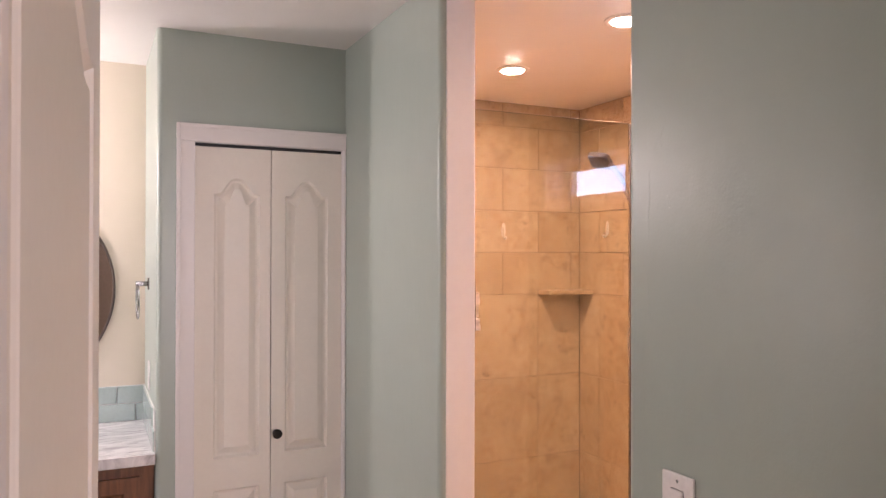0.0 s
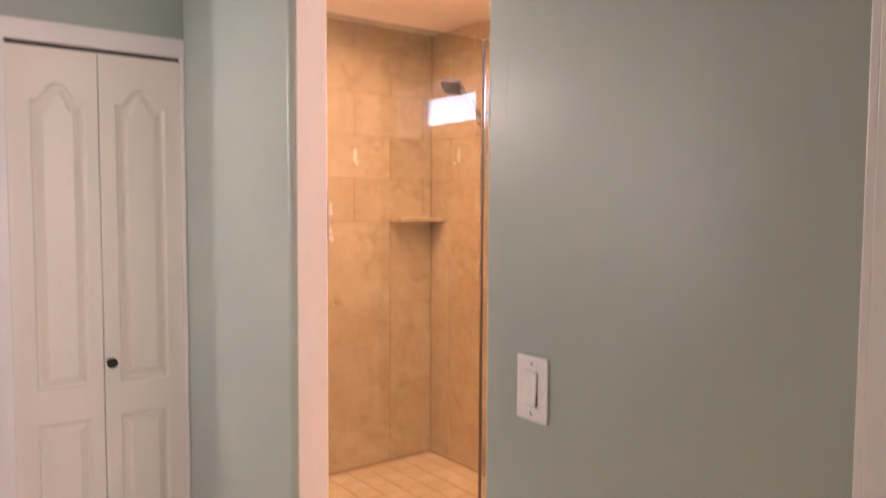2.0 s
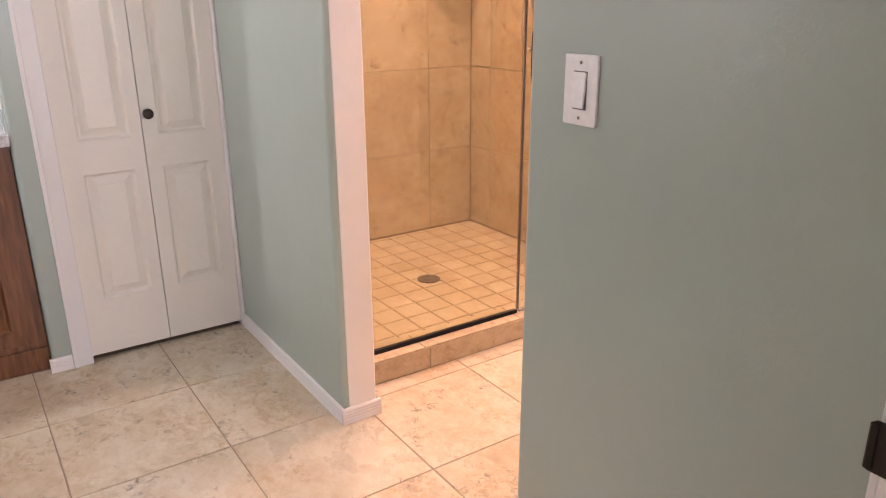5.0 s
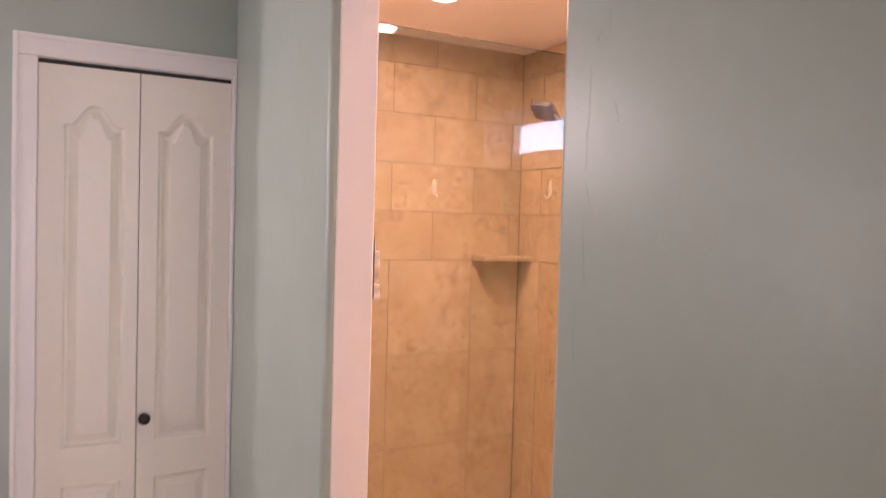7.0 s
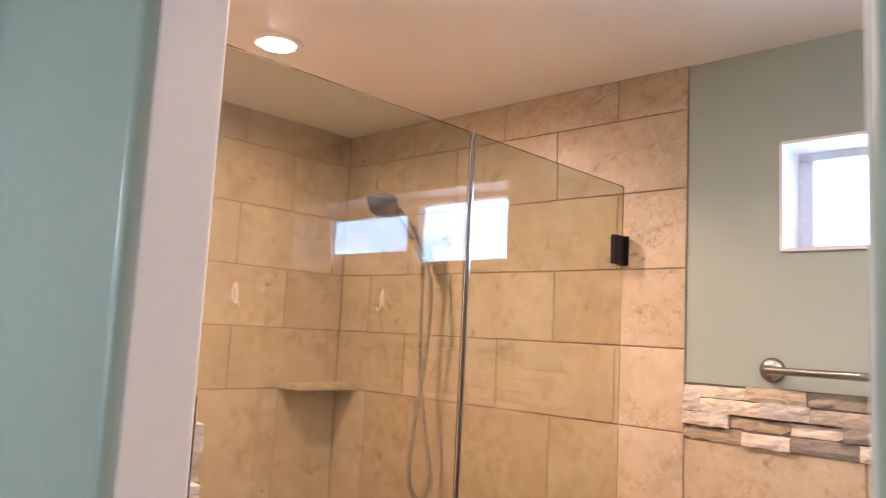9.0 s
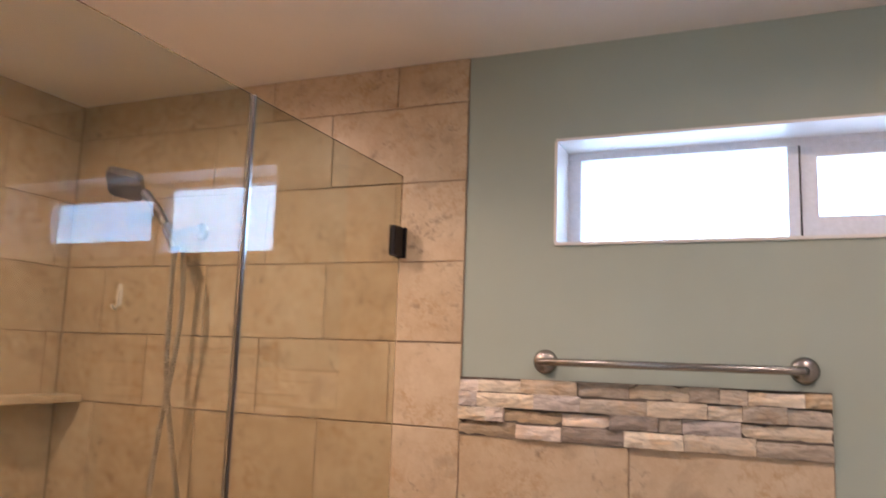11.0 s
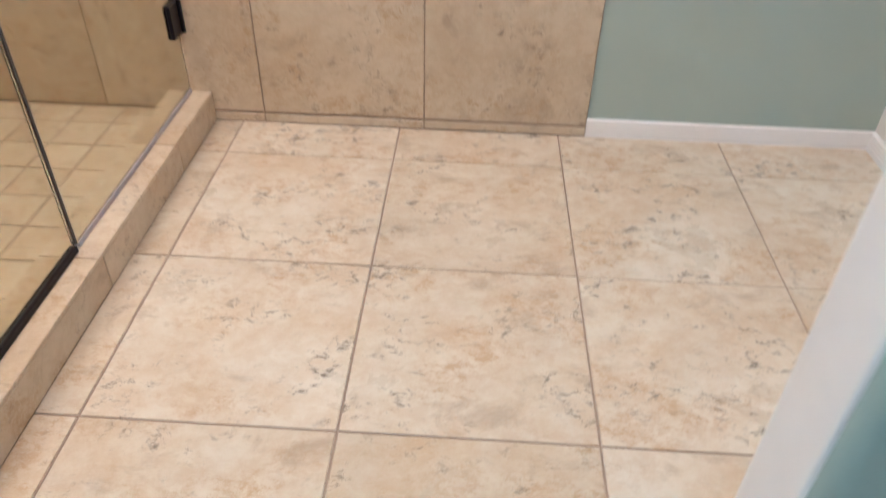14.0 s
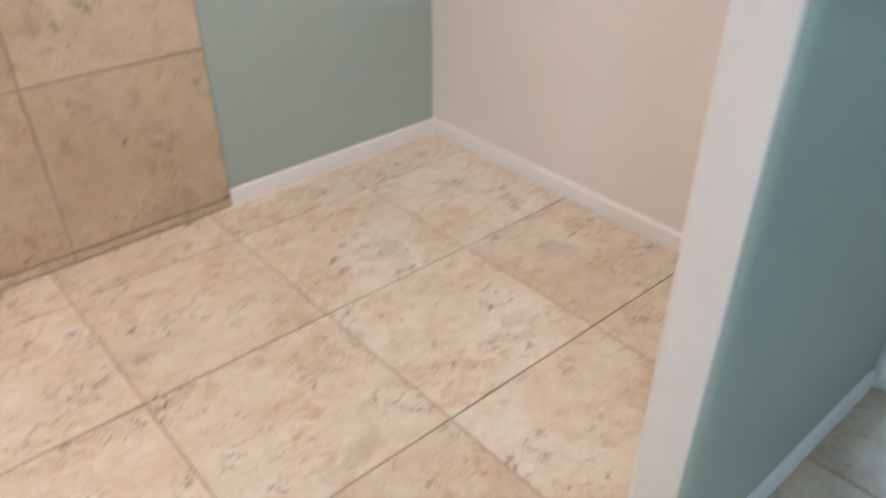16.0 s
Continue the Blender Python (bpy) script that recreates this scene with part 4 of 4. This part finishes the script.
part("cover", lathe(bmesh.new(), [(0.056, 0.0), (0.056, 0.003), (0.050, 0.0045), (0.004, 0.004)], None, 32), plain("tarnished_drain_metal", (0.11, 0.09, 0.07), 0.45, 0.7), dn)
# Dark strips laid on the cover carry the shade of its slots.
for k in range(-3, 4):
    part("slot", boxes((-0.036 + 0.004 * abs(k), 0.036 - 0.004 * abs(k), k * 0.011 - 0.002, k * 0.011 + 0.002, 0.0046, 0.0050)), M_DARK, dn)

# aqua glass backsplash
bs = structure("backsplash", boxes((-1.6, STUB_X, 3.693, 3.697, 0.887, 1.045), (STUB_X - 0.004, STUB_X, 3.08, 3.693, 0.887, 1.045)), plain("white_grout", (0.7, 0.72, 0.7), 0.8), "aqua glass subway tile backsplash", "backsplash")
for r, (z0, z1, off) in enumerate(((0.888, 0.967, -0.028), (0.967, 1.044, 0.045))):
    for i in range(-11, 3):
        a0, a1 = off + i * 0.15, min(STUB_X - 0.005, off + (i + 1) * 0.15)
        if a1 - a0 > 0.02:
            lay_tile(bs, ((a0 + a1) / 2, 3.6935, (z0 + z1) / 2), "-y", a1 - a0, z1 - z0, 0.006, M_SPLASH, gap=0.004)
    for i in range(4):
        b0, b1 = 3.08 + (0.075 * r) + i * 0.15, min(3.675, 3.08 + 0.075 * r + (i + 1) * 0.15)
        lay_tile(bs, (STUB_X - 0.0035, (b0 + b1) / 2, (z0 + z1) / 2), "-x", b1 - b0, z1 - z0, 0.006, M_SPLASH, gap=0.004)

# split-face stone band
def stone_mesh(w, h, d, material):
    bm = bmesh.new()
    nx, ny = max(2, int(w / 0.022)), 3
    grid = []
    for j in range(ny + 1):
        row = []
        for i in range(nx + 1):
            edge = 0.004 if i in (0, nx) or j in (0, ny) else 0.0
            z = d + random.uniform(-0.0016, 0.0016) - edge + 0.003 * noise.noise((i * 0.6 + w * 40, j * 0.8, d * 90))
            row.append(bm.verts.new((-w / 2 + w * i / nx, -h / 2 + h * j / ny + (random.uniform(-0.0012, 0.0012) if j in (0, ny) else 0), z)))
        grid.append(row)
    for j in range(ny):
        for i in range(nx):
            bm.faces.new((grid[j][i], grid[j][i + 1], grid[j + 1][i + 1], grid[j + 1][i]))
    rim = grid[0] + [grid[j][nx] for j in range(1, ny + 1)] + grid[ny][-2::-1] + [grid[j][0] for j in range(ny - 1, 0, -1)]
    low = [bm.verts.new((v.co.x, v.co.y, 0)) for v in rim]
    for k in range(len(rim)):
        bm.faces.new((rim[k], low[k], low[(k + 1) % len(rim)], rim[(k + 1) % len(rim)]))
    return finish("stone", bm, material)
# each stone's tone and width in millimetres, course by course from the bottom
COURSES = ("O164 L123 D160 C142 T164 B163", "C80 L50 O157 L123 D120 B56 G135 T195", "G53 C160 G123 T167 T142 C79 B98 T94", "L53 C123 T151 B132 T145 B70 T63 C123 O56")
# Partition courses run paler: pale stone, with light falling there put in.
END_COURSES = ("L150", "C150", "G70 L80", "L150")
def stone_band(name, facing, plane, a_lo, a_hi, courses, label):
    s = {"-x": (plane - 0.002, plane + 0.008), "+x": (plane - 0.008, plane + 0.002)}[facing]
    ob = structure(name, boxes((*s, a_lo, a_hi, 1.394, 1.549)), plain("dark_mortar", (0.12, 0.105, 0.09), 0.9), label, "stone band")
    z = 1.394
    for h, course in zip((0.041, 0.037, 0.040, 0.037), courses):
        a = a_hi
        for word in course.split():
            w = min(int(word[1:]) / 1000, a - a_lo)
            if w < 0.01:
                break
            if a - w - a_lo < 0.02:
                w = a - a_lo
            hh = h - random.choice((0.001, 0.001, 0.003, 0.006))
            st = new("stone", stone_mesh(w - 0.0012, hh, random.uniform(0.006, 0.024), M_STONES[word[0]]))
            st.matrix_world = Matrix.Translation((plane, a - w / 2, z + hh / 2)) @ FACING[facing].to_4x4()
            st.parent = ob
            a -= w
        z += h
    return ob
stone_band("stone_band", "-x", W_FACE, 1.241, 2.157, COURSES, "stacked split-face slate ledger band above the wainscot")
stone_band("stone_band_partition", "+x", 1.018, DIV_END + 0.012, 2.30, END_COURSES, "stacked split-face slate ledger band on the partition")

# cracks, ridges and drips of old paint near the end of the short wall
sw_wall = bpy.data.objects["wall_switch"]
for y0, z0, z1, amp, lean in ((1.266, 1.66, 1.80, 0.005, -0.006), (1.262, 1.50, 1.60, 0.005, 0.006), (1.228, 1.84, 1.89, 0.005, -0.008), (1.205, 1.72, 1.745, 0.004, 0.006),
                              (1.255, 1.615, 1.64, 0.004, 0.008), (1.250, 1.83, 1.85, 0.004, -0.008), (1.275, 1.38, 1.47, 0.004, 0.004)):
    n = 14
    pts = [(GREY_X0 + 0.0003, y0 + amp * noise.noise((k * 0.55, y0 * 30, z0 * 9)) + lean * k / n, z0 + (z1 - z0) * k / n) for k in range(n + 1)]
    part("paint_ridge", tube(bmesh.new(), pts, 0.0008, 6), M_GREEN, sw_wall, "", True)
for k in range(30):
    y0, z0 = random.uniform(0.82, 1.29), random.uniform(1.35, 2.0)
    n, run_z, run_y = 6, random.uniform(0.006, 0.030), random.uniform(-0.006, 0.010)
    if k % 4 == 0:
        run_z, run_y = random.uniform(-0.003, 0.003), random.uniform(0.008, 0.022)
    pts = [(GREY_X0 + 0.0002, y0 + run_y * j / n + 0.002 * noise.noise((j * 0.7, k * 3.1, 0.5)), z0 + run_z * j / n) for j in range(n + 1)]
    part("paint_nick", tube(bmesh.new(), pts, random.uniform(0.00025, 0.00045), 5), M_GREEN, sw_wall, "", True)
